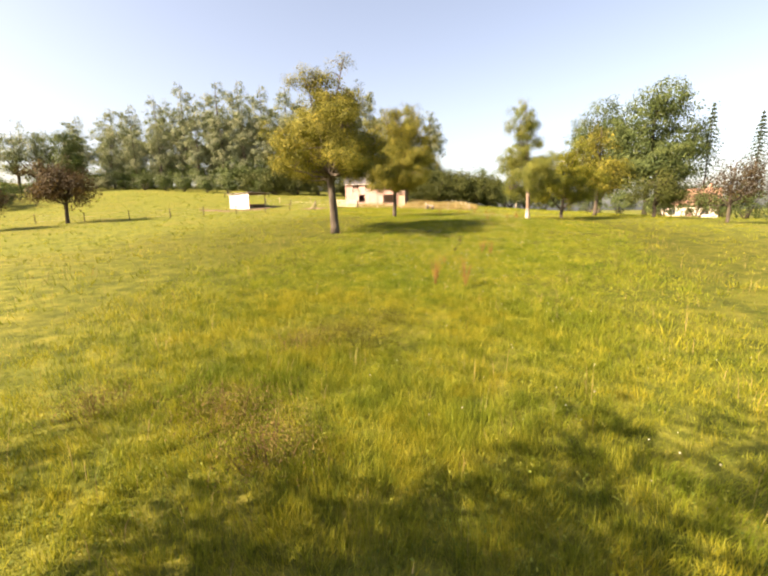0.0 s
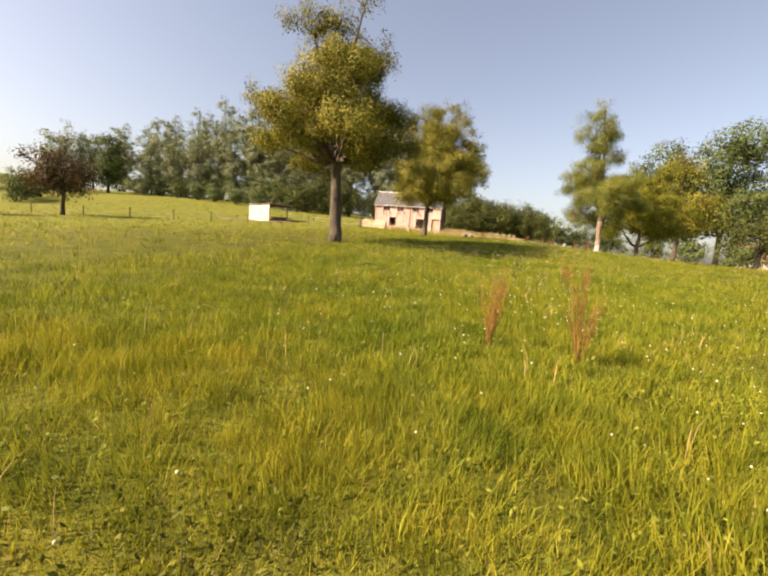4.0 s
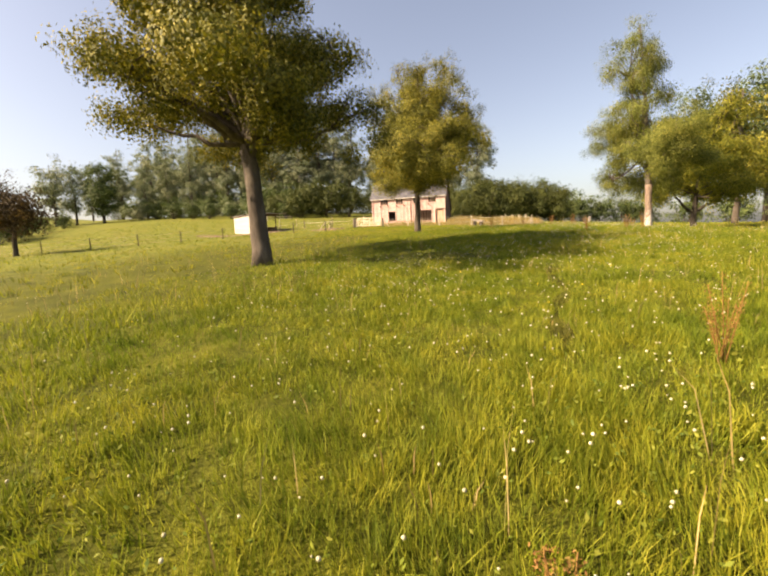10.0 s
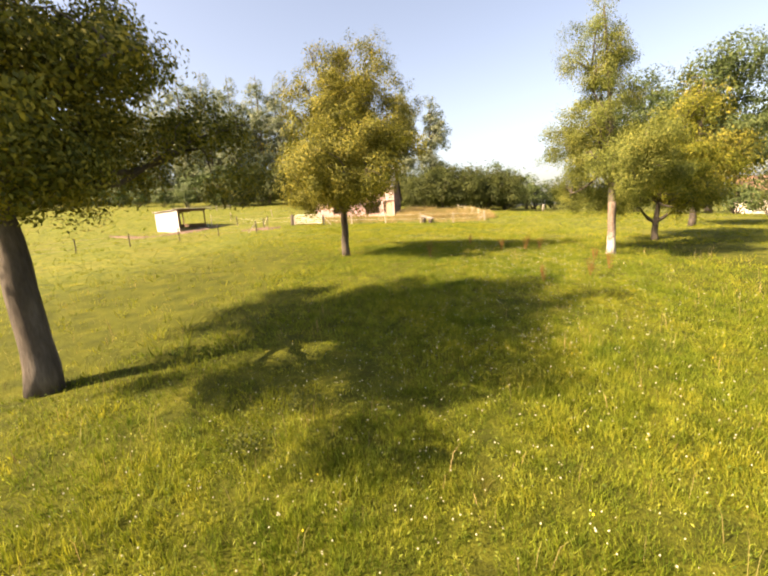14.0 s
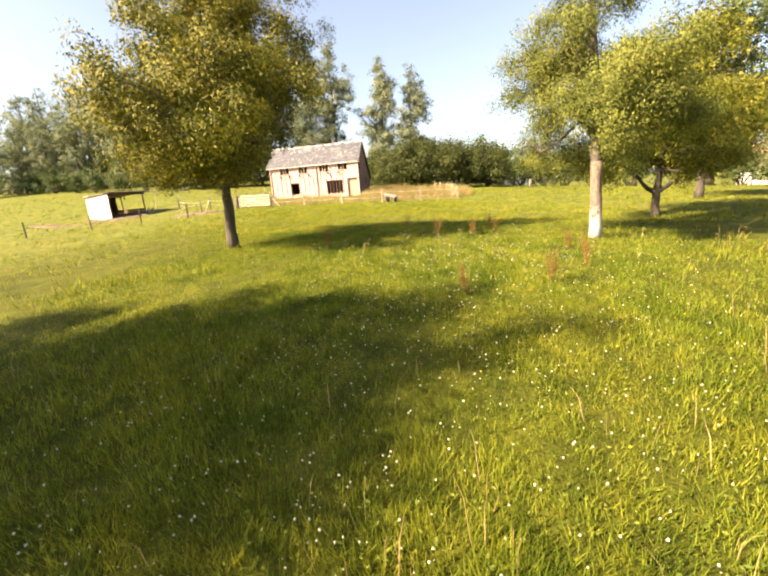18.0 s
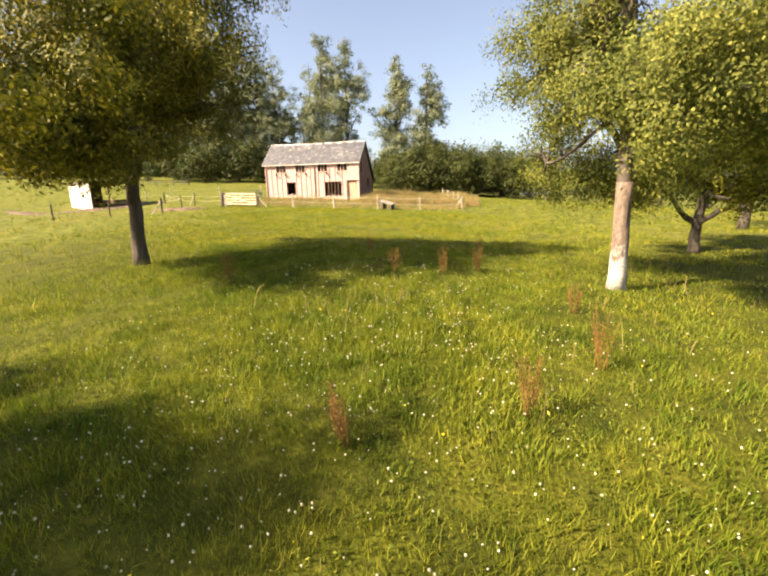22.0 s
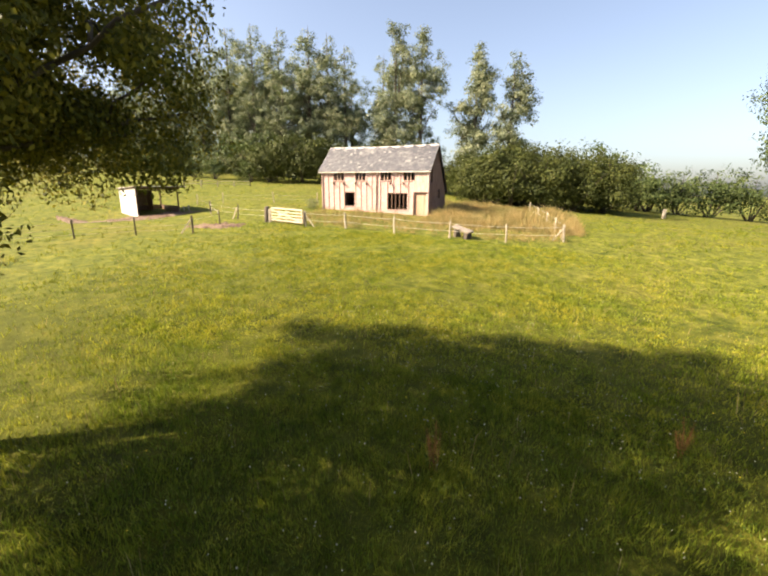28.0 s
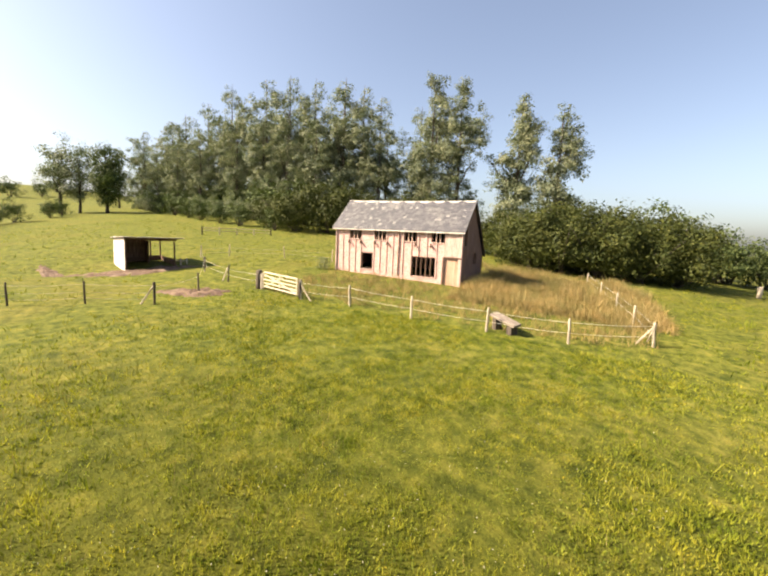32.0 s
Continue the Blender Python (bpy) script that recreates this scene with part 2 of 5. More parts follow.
M = {
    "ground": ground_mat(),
    "grass": blade_mat("grass_blades", (0.084, 0.118, 0.010), (0.190, 0.214, 0.016), (0.285, 0.290, 0.034)),
    "grass_green": blade_mat("grazed_grass_blades", (0.083, 0.122, 0.011), (0.188, 0.218, 0.017), (0.278, 0.290, 0.034)),
    "grass_yellow": blade_mat("ripening_grass_blades", (0.106, 0.124, 0.010), (0.215, 0.220, 0.016), (0.30, 0.285, 0.036)),
    "grass_pasture": blade_mat("pasture_grass_blades", (0.115, 0.138, 0.011), (0.24, 0.255, 0.02), (0.335, 0.335, 0.042)),
    "straw": blade_mat("dry_seed_grass", (0.19, 0.15, 0.05), (0.30, 0.23, 0.09), (0.40, 0.30, 0.14), 0.25),
    "clover": leaf_mat("clover_leaves_green", (0.053, 0.088, 0.012), (0.120, 0.154, 0.022), (0.22, 0.232, 0.042), (1.0, 1.05, 0.4), 0.9, 0.3),
    "bark": rough_mat("grey_brown_bark", (0.042, 0.033, 0.025), (0.09, 0.073, 0.057), (0.17, 0.145, 0.118), 3.0, 16, 0.95, (1, 1, 0.25), 0.9, 0.03),
    "bark_dark": rough_mat("dark_bark", (0.03, 0.024, 0.018), (0.06, 0.05, 0.038), (0.10, 0.085, 0.065), 3.0, 16, 0.95, (1, 1, 0.25), 0.9, 0.03),
    "lime": lime_mat(),
    "pear": leaf_mat("pear_leaves", (0.052, 0.060, 0.012), (0.125, 0.127, 0.019), (0.265, 0.232, 0.038), (1.0, 1.0, 0.45), 0.7, 0.22),
    "apple": leaf_mat("apple_leaves", (0.064, 0.080, 0.013), (0.150, 0.160, 0.02), (0.29, 0.272, 0.038), (1.0, 1.05, 0.4)),
    "pear_grey": leaf_mat("pale_pear_leaves", (0.055, 0.070, 0.018), (0.125, 0.145, 0.032), (0.265, 0.270, 0.065), (1.0, 1.05, 0.5)),
    "plum": leaf_mat("reddish_leaves", (0.035, 0.026, 0.017), (0.06, 0.045, 0.027), (0.10, 0.075, 0.04), (1.0, 0.9, 0.5)),
    # pale poplar leaves, with the haze of distance put into their colour
    "poplar": leaf_mat("hazy_poplar_leaves", (0.075, 0.093, 0.056), (0.155, 0.178, 0.112), (0.27, 0.29, 0.205), (0.9, 1.0, 0.6), 0.35, 0.25),
    "hedge": leaf_mat("hedge_leaves", (0.024, 0.033, 0.009), (0.046, 0.058, 0.013), (0.082, 0.09, 0.022), (0.9, 1.0, 0.5), 0.5, 0.2),
    "oak": leaf_mat("broadleaf_leaves", (0.035, 0.055, 0.02), (0.065, 0.09, 0.03), (0.12, 0.15, 0.055), (0.9, 1.0, 0.5), 0.4, 0.2),
    "conifer": leaf_mat("conifer_needles", (0.02, 0.032, 0.018), (0.035, 0.052, 0.028), (0.06, 0.08, 0.045), (0.9, 1.0, 0.6), 0.5, 0.1),
    "brick": rough_mat("weathered_pink_brick", (0.34, 0.175, 0.12), (0.46, 0.26, 0.19), (0.55, 0.36, 0.28), 2.2, 26, 0.92, None, 0.5, 0.01, 0.12),
    "daub": rough_mat("lime_mortar_and_brick_infill", (0.44, 0.255, 0.22), (0.58, 0.375, 0.335), (0.72, 0.55, 0.51), 8.0, 34, 0.95, None, 0.6, 0.012),
    "timber": rough_mat("bleached_oak_timber", (0.43, 0.285, 0.24), (0.56, 0.40, 0.345), (0.65, 0.50, 0.445), 2.0, 30, 0.85, (6, 6, 0.6), 0.5, 0.006, 0.12),
    "timber_dark": rough_mat("dark_brown_timber", (0.05, 0.028, 0.02), (0.10, 0.06, 0.04), (0.16, 0.10, 0.07), 2.0, 30, 0.85, (6, 6, 0.6), 0.5, 0.006, 0.1),
    "board": rough_mat("pale_brown_board", (0.40, 0.245, 0.165), (0.51, 0.335, 0.235), (0.58, 0.40, 0.29), 1.2, 24, 0.75, (8, 8, 0.8), 0.3, 0.004, 0.08),
    "slate": rough_mat("grey_slate", (0.036, 0.037, 0.046), (0.055, 0.055, 0.067), (0.125, 0.122, 0.128), 1.2, 14, 0.7, None, 0.4, 0.006, 0.14),
    "void": rough_mat("dim_interior_plaster", (0.03, 0.02, 0.016), (0.05, 0.035, 0.028), (0.08, 0.055, 0.042), 1.5, 10, 0.95),
    "white_board": rough_mat("white_painted_boards", (0.34, 0.29, 0.25), (0.52, 0.475, 0.43), (0.64, 0.60, 0.555), 2.6, 20, 0.8, (0.6, 6, 6), 0.3, 0.005, 0.05),
    "brown_board": rough_mat("brown_weatherboard", (0.10, 0.058, 0.042), (0.18, 0.108, 0.08), (0.27, 0.175, 0.135), 1.6, 20, 0.85, (6, 6, 0.6), 0.4, 0.005, 0.1),
    "sheet": rough_mat("corrugated_metal", (0.30, 0.28, 0.25), (0.48, 0.46, 0.42), (0.62, 0.60, 0.56), 1.4, 18, 0.55, None, 0.2, 0.004, 0.05, 0.5),
    "post": rough_mat("pale_split_chestnut_post", (0.24, 0.20, 0.14), (0.42, 0.36, 0.27), (0.58, 0.51, 0.40), 4.0, 28, 0.9, (3, 3, 0.5), 0.6, 0.006, 0.15),
    "post_dark": rough_mat("dark_weathered_post", (0.045, 0.035, 0.026), (0.09, 0.072, 0.055), (0.16, 0.13, 0.10), 4.0, 28, 0.9, (3, 3, 0.5), 0.6, 0.006, 0.15),
    "tape": rough_mat("white_fence_tape", (0.46, 0.43, 0.35), (0.58, 0.55, 0.46), (0.66, 0.63, 0.55), 2.0, 20, 0.6, None, 0.1, 0.002),
    "wire": rough_mat("grey_wire", (0.22, 0.20, 0.17), (0.35, 0.32, 0.28), (0.45, 0.42, 0.38), 2.0, 20, 0.5, None, 0.1, 0.002, 0, 0.6),
    "gate": rough_mat("pale_gate_wood", (0.36, 0.30, 0.21), (0.53, 0.46, 0.345), (0.64, 0.57, 0.45), 2.5, 26, 0.8, (0.6, 6, 6), 0.4, 0.004, 0.08),
    "soil": rough_mat("trampled_red_soil", (0.075, 0.045, 0.032), (0.15, 0.10, 0.07), (0.25, 0.18, 0.125), 1.6, 18, 0.95, None, 0.9, 0.03),
    "grey_wood": rough_mat("grey_weathered_plank", (0.13, 0.105, 0.08), (0.24, 0.20, 0.16), (0.36, 0.31, 0.255), 2.2, 24, 0.9, (0.6, 6, 6), 0.5, 0.008),
    "stone": rough_mat("pale_grey_stone", (0.30, 0.27, 0.23), (0.46, 0.42, 0.37), (0.58, 0.54, 0.48), 2.2, 20, 0.9, None, 0.5, 0.01),
    "petal": rough_mat("white_clover_petals", (0.30, 0.27, 0.16), (0.44, 0.42, 0.29), (0.56, 0.54, 0.43), 8, 60, 0.8, None, 0.2, 0.002),
    "buttercup": rough_mat("yellow_petals", (0.70, 0.48, 0.01), (0.78, 0.58, 0.02), (0.82, 0.64, 0.03), 8, 60, 0.5, None, 0.1, 0.002),
    "brown_weed": leaf_mat("dry_brown_stalks", (0.06, 0.04, 0.018), (0.12, 0.08, 0.034), (0.21, 0.14, 0.06), (1.0, 0.9, 0.5), 1.5, 0.2),
    "weed": leaf_mat("dull_weed_leaves", (0.030, 0.036, 0.007), (0.062, 0.066, 0.011), (0.12, 0.11, 0.02), (1.0, 1.0, 0.4), 1.5, 0.2),
    "glass": rough_mat("dark_window_glass", (0.02, 0.025, 0.03), (0.03, 0.035, 0.04), (0.05, 0.055, 0.06), 2, 10, 0.15, None, 0.05, 0.001),
    "dock": leaf_mat("rust_red_dock_seed", (0.14, 0.068, 0.022), (0.22, 0.12, 0.038), (0.31, 0.20, 0.065), (1.0, 0.8, 0.5), 1.5, 0.25),
    "render_wall": rough_mat("cream_render", (0.50, 0.42, 0.36), (0.62, 0.54, 0.47), (0.70, 0.63, 0.56), 1.0, 12, 0.9),
    "tile": rough_mat("brown_roof_tile", (0.16, 0.09, 0.065), (0.24, 0.14, 0.10), (0.32, 0.20, 0.15), 1.0, 12, 0.85),
}


# ---- the lie of the land ----
def swell(x, y, cx, cy, s, h):
    return h * np.exp(-((x - cx) ** 2 + (y - cy) ** 2) / (2 * s * s))


def ground_z(x, y):
    """Height of the meadow at a place in plan: a slope that eases out to all sides, with a few swells."""
    x, y = np.asarray(x, float), np.asarray(y, float)
    u, v = 60 * np.tanh(x / 60), 70 * np.tanh((y + 30) / 70)
    z = -1.6243 - 0.0072 * u + 0.0506 * v
    z = z + (-0.0561 * u * u - 0.0778 * u * v + 0.0072 * v * v) / 100
    z = z + (-0.0137 * u ** 3 + 0.0396 * u * u * v - 0.183 * u * v * v + 0.0541 * v ** 3) / 10000
    z = z + swell(x, y, 9.5, -35, 6, 0.55) + swell(x, y, 14, -19, 6.5, -0.6) + swell(x, y, 7, -61, 8, -0.25) + swell(x, y, 15.3, -33, 3, -0.2) + swell(x, y, 1.5, -48, 4, 0.1)
    z = z + swell(x, y, -27, -8.5, 6, -0.4) + swell(x, y, -420, 150, 105, 19) + swell(x, y, -380, -120, 90, 14)
    return z


# ---- building blocks ----
def mesh_from(name, verts, faces, smooth=False):
    """A mesh from arrays of corners and of equal-sided faces (or a list of such arrays)."""
    groups = faces if isinstance(faces, list) else [faces]
    groups = [np.asarray(g, np.int32) for g in groups if len(g)]
    me = bpy.data.meshes.new(name)
    verts = np.asarray(verts, np.float32)
    me.vertices.add(len(verts))
    me.vertices.foreach_set("co", verts.ravel())
    loops = np.concatenate([g.ravel() for g in groups])
    sizes = np.concatenate([np.full(len(g), g.shape[1], np.int32) for g in groups])
    me.loops.add(len(loops))
    me.loops.foreach_set("vertex_index", loops)
    me.polygons.add(len(sizes))
    me.polygons.foreach_set("loop_start", np.r_[0, np.cumsum(sizes)[:-1]].astype(np.int32))
    if smooth:
        me.polygons.foreach_set("use_smooth", np.ones(len(sizes), bool))
    me.update(calc_edges=True)
    return me


def put(name, me, material, parent=None, label=""):
    ob = new(name, me)
    if material and not me.materials:
        me.materials.append(material)
    if parent:
        ob.parent = parent
    if label:
        ob["label"] = label
    return ob


def part(name, bm, material, parent, label=""):
    me = bpy.data.meshes.new(name)
    bm.to_mesh(me)
    bm.free()
    return put(name, me, material, parent, label)


def thing(name, x, y, z, label, category, group="", turn=0.0):
    ob = new(name)
    ob.matrix_world = pose(x, y, z, 0, 0, turn)
    ob.empty_display_size = 0.2
    return tagged(ob, label, category, group)


def box_bm(x0, x1, y0, y1, z0, z1, bevel=0.0, jitter=0.0):
    bm = bmesh.new()
    vs = [bm.verts.new((x, y, z)) for z in (z0, z1) for y in (y0, y1) for x in (x0, x1)]
    for f in ((0, 2, 3, 1), (4, 5, 7, 6), (0, 1, 5, 4), (2, 6, 7, 3), (0, 4, 6, 2), (1, 3, 7, 5)):
        bm.faces.new([vs[i] for i in f])
    if bevel:
        bmesh.ops.bevel(bm, geom=bm.edges[:], offset=bevel, segments=1, affect="EDGES")
    if jitter:
        for v in bm.verts:
            v.co += Vector((random.uniform(-1, 1), random.uniform(-1, 1), random.uniform(-1, 1))) * jitter
    return bm


def beam_bm(a, b, w, h, bevel=0.008, jitter=0.0):
    """A squared timber from a to b, w across and h deep."""
    a, b = Vector(a), Vector(b)
    bm = box_bm(-w / 2, w / 2, -h / 2, h / 2, 0, (b - a).length, bevel, jitter)
    bmesh.ops.transform(bm, matrix=Matrix.Translation(a) @ (b - a).to_track_quat("Z", "Y").to_matrix().to_4x4(), verts=bm.verts)
    return bm


def prism_bm(profile, x0, x1):
    """A y-z outline carried from x0 to x1."""
    bm = bmesh.new()
    a = [bm.verts.new((x0, y, z)) for y, z in profile]
    b = [bm.verts.new((x1, y, z)) for y, z in profile]
    n = len(profile)
    bm.faces.new(a[::-1])
    bm.faces.new(b)
    for i in range(n):
        bm.faces.new((a[i], a[(i + 1) % n], b[(i + 1) % n], b[i]))
    bmesh.ops.recalc_face_normals(bm, faces=bm.faces[:])
    return bm


def tube(path, radii, sides=8, rough=0.0):
    """Corners and faces of a round stem along a path."""
    path, radii = np.asarray(path, float), np.asarray(radii, float)
    way = np.gradient(path, axis=0)
    way /= np.linalg.norm(way, axis=1, keepdims=True) + 1e-9
    ref = np.where(np.abs(way[:, 2:3]) > 0.9, [[1.0, 0, 0]], [[0, 0, 1.0]])
    u = np.cross(way, ref)
    u /= np.linalg.norm(u, axis=1, keepdims=True) + 1e-9
    v = np.cross(way, u)
    ang = np.linspace(0, 2 * np.pi, sides, endpoint=False)
    r = radii[:, None] * (1 + rough * rng.uniform(-1, 1, (len(path), sides)))
    verts = path[:, None] + r[..., None] * (np.cos(ang)[None, :, None] * u[:, None] + np.sin(ang)[None, :, None] * v[:, None])
    i, j = np.meshgrid(np.arange(len(path) - 1), np.arange(sides), indexing="ij")
    k = (j + 1) % sides
    faces = np.stack([i * sides + j, i * sides + k, (i + 1) * sides + k, (i + 1) * sides + j], -1).reshape(-1, 4)
    verts = np.concatenate([verts.reshape(-1, 3), path[:1], path[-1:]])
    n = len(path) * sides
    ends = np.array([[n, (a + 1) % sides, a] for a in range(sides)] + [[n + 1, n - sides + a, n - sides + (a + 1) % sides] for a in range(sides)])
    return verts, [faces, ends]


def tube_obj(name, path, radii, material, parent=None, sides=8, rough=0.0, label=""):
    v, f = tube(path, radii, sides, rough)
    return put(name, mesh_from(name, v, f, True), material, parent, label)


def leaves(centres, size, flat=0.35, droop=0.0, out=None):
    """Pointed leaves round given centres, each turned its own way, or by and large outwards."""
    n = len(centres)
    normal = rng.normal(size=(n, 3)) + [0, 0, flat * 2]
    if out is not None:
        normal = normal * 0.65 + out * 1.1
    normal /= np.linalg.norm(normal, axis=1, keepdims=True)
    along = np.cross(normal, rng.normal(size=(n, 3)))
    along[:, 2] -= droop
    along /= np.linalg.norm(along, axis=1, keepdims=True) + 1e-9
    side = np.cross(normal, along)
    s = size * rng.uniform(0.6, 1.35, (n, 1))
    c = np.asarray(centres)
    lift = normal * s * 0.12
    v = np.stack([c - along * s, c + side * s * 0.48 + lift, c + along * s, c - side * s * 0.48 + lift], 1).reshape(-1, 3)
    return v, np.arange(4 * n).reshape(-1, 4)


def crown_points(blobs, clusters, fill=2.2):
    """Places of twigs' ends inside a crown made of several uneven rounds (x, y, z, rx, ry, rz)."""
    blobs = np.array(blobs, float)
    vol = blobs[:, 3] * blobs[:, 4] * blobs[:, 5]
    pick = rng.choice(len(blobs), clusters, p=vol ** 0.7 / (vol ** 0.7).sum())
    d = rng.normal(size=(clusters, 3))
    d /= np.linalg.norm(d, axis=1, keepdims=True)
    r = rng.uniform(0.02, 1, (clusters, 1)) ** (1 / fill)
    # uneven outline: the reach differs by direction
    lump = 1 + 0.2 * np.sin(5 * d[:, :1] + 3 * d[:, 1:2] + pick[:, None]) + 0.16 * np.sin(7 * d[:, 2:3] + 4 * d[:, :1])
    return blobs[pick, :3] + d * r * lump * blobs[pick, 3:]


def leafy(blobs, clusters, per, spread, size, flat=0.35, droop=0.0, fill=2.2, hang=0.0, clump=1.9, share=4):
    """Leaves in clusters, and the clusters gathered into sprays with gaps between them."""
    sprays = crown_points(blobs, clusters // share, fill)
    heart = sprays[rng.integers(0, len(sprays), clusters)]
    ball = rng.normal(size=(clusters, 3))
    ball *= np.minimum(1, 1.7 / np.linalg.norm(ball, axis=1, keepdims=True))
    ends = heart + ball * spread * clump * np.array([1, 1, 0.7])
    off = rng.normal(size=(clusters * per, 3))
    far = np.linalg.norm(off, axis=1, keepdims=True)
    off *= np.minimum(1, 1.9 / far)
    c = np.repeat(ends, per, 0) + off * np.array([spread, spread, spread * 0.75])
    if hang:
        c[:, 2] -= np.abs(rng.normal(size=len(c))) * hang
    facing = c - np.repeat(heart, per, 0)
    facing /= np.linalg.norm(facing, axis=1, keepdims=True) + 1e-6
    away = (np.repeat(ends, per, 0) - ends.mean(0)) / (ends.std(0) * 1.6 + 1e-6)
    v, f = leaves(c, size, flat, droop, facing * 1.1 + away * 0.5)
    return ends, v, f


def tree(name, x, y, label, trunk, radii, blobs, clusters, per, spread, size, leaf, bark, limbs=14, droop=0.3, hang=0.0,
         category="tree", group="", lime=0.0, seed=1, fill=2.2, twigs=40, clump=1.9, share=4, forks=()):
    """A tree with its foot at the origin of an Empty: trunk, forked stems, limbs and crown."""
    global rng
    rng = np.random.default_rng(seed)
    ob = thing(name, x, y, float(ground_z(x, y)) - 0.05, label, category, group)
    path = np.array(trunk, float)
    steps = np.linspace(0, len(path) - 1, 16)
    smooth = np.stack([np.interp(steps, range(len(path)), path[:, k]) for k in range(3)], 1)
    smooth[1:-1] = (smooth[:-2] + 2 * smooth[1:-1] + smooth[2:]) / 4
    smooth[1:-1, :2] += rng.normal(size=(14, 2)) * 0.014
    rad = np.interp(steps, range(len(path)), radii)
    rad[0] *= 1.15
    rad[1] *= 1.04
    tube_obj("trunk", smooth, rad, bark, ob, 12, 0.07)
    if lime:
        low = smooth[smooth[:, 2] < lime]
        tube_obj("limewash", low, rad[:len(low)] * 1.03 + 0.006, M["lime"], ob, 12, 0.05, "flaking white limewash on the lower trunk")
    ends, v, f = leafy(blobs, clusters, per, spread, size, 0.35, droop, fill, hang, clump, share)
    put("crown", mesh_from("crown", v, f), leaf, ob)
    fork = path[-2][2] * 0.55
    order = rng.permutation(len(ends))
    starts = []
    for stem, r0 in forks:
        stem = np.array(stem, float)
        s = np.linspace(0, len(stem) - 1, 10)
        p = np.stack([np.interp(s, range(len(stem)), stem[:, k]) for k in range(3)], 1)
        p[1:-1] = (p[:-2] + 2 * p[1:-1] + p[2:]) / 4 + rng.normal(size=(8, 3)) * 0.03
        tube_obj("limb", p, np.linspace(r0, 0.03, 10), bark, ob, 8, 0.06)
        starts.append(p)
    for e in ends[order[:limbs]]:
        z0 = np.clip(e[2] * rng.uniform(0.45, 0.7), fork, path[-1][2] * 0.92)
        a = np.array([np.interp(z0, smooth[:, 2], smooth[:, k]) for k in range(3)])
        r0 = float(np.interp(z0, smooth[:, 2], rad)) * rng.uniform(0.4, 0.6)
        s = np.linspace(0, 1, 8)[:, None]
        mid = (a + e) / 2 + [0, 0, rng.uniform(-0.1, 0.5)] + rng.normal(size=3) * 0.25
        p = (1 - s) ** 2 * a + 2 * s * (1 - s) * mid + s ** 2 * e
        p[1:-1] += rng.normal(size=(6, 3)) * 0.07
        tube_obj("limb", p, np.linspace(r0, 0.022, 8), bark, ob, 7, 0.05)
        starts.append(p)
    if starts and twigs:
        vs, fs, n0 = [], [[], []], 0
        for e in ends[order[limbs:limbs + twigs]]:
            p = min(starts, key=lambda q: np.linalg.norm(q[3:7] - e, axis=1).min())
            a = p[3 + np.argmin(np.linalg.norm(p[3:7] - e, axis=1))]
            s = np.linspace(0, 1, 5)[:, None]
            q = a * (1 - s) + e * s + [0, 0, 0.25] * (s * (1 - s) * 4)
            q[1:-1] += rng.normal(size=(3, 3)) * 0.06
            tv, (tf, te) = tube(q, np.linspace(0.035, 0.008, 5), 4)
            vs.append(tv), fs[0].append(tf + n0), fs[1].append(te + n0)
            n0 += len(tv)
        twig = put("twig_growth", mesh_from("twig_growth", np.concatenate(vs), [np.concatenate(fs[0]), np.concatenate(fs[1])], True), bark, ob)
        tagged(twig, kind="stuff")
    return ob


# ---- ground ----
def spaced(lo, hi, c, near, n):
    """Steps that are close round c and wider towards both ends."""
    s = np.linspace(-1, 1, n)
    k = 5.2
    v = np.sinh(k * s) / np.sinh(k)
    return np.where(v < 0, c + (c - lo) * v, c + (hi - c) * v)


gx, gy = spaced(-1500, 1500, 4, 1, 200), spaced(-1500, 1500, -40, 1, 200)
GX, GY = np.meshgrid(gx, gy, indexing="ij")
near = np.exp(-((GX - 4) ** 2 + (GY + 40) ** 2) / (2 * 45.0 ** 2))
uneven = 0.035 * np.sin(1.9 * GX + 0.7 * GY) * np.sin(1.3 * GY - 0.6 * GX) + 0.03 * np.sin(0.63 * GX + 1.1) * np.sin(0.71 * GY)
GZ = ground_z(GX, GY) + uneven * near
ii, jj = np.meshgrid(np.arange(199), np.arange(199), indexing="ij")
quad = np.stack([ii * 200 + jj, (ii + 1) * 200 + jj, (ii + 1) * 200 + jj + 1, ii * 200 + jj + 1], -1).reshape(-1, 4)
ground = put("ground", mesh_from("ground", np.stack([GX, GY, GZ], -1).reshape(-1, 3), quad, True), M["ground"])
tagged(ground, "sloping orchard meadow of uneven yellow-green turf", "meadow", kind="structure")


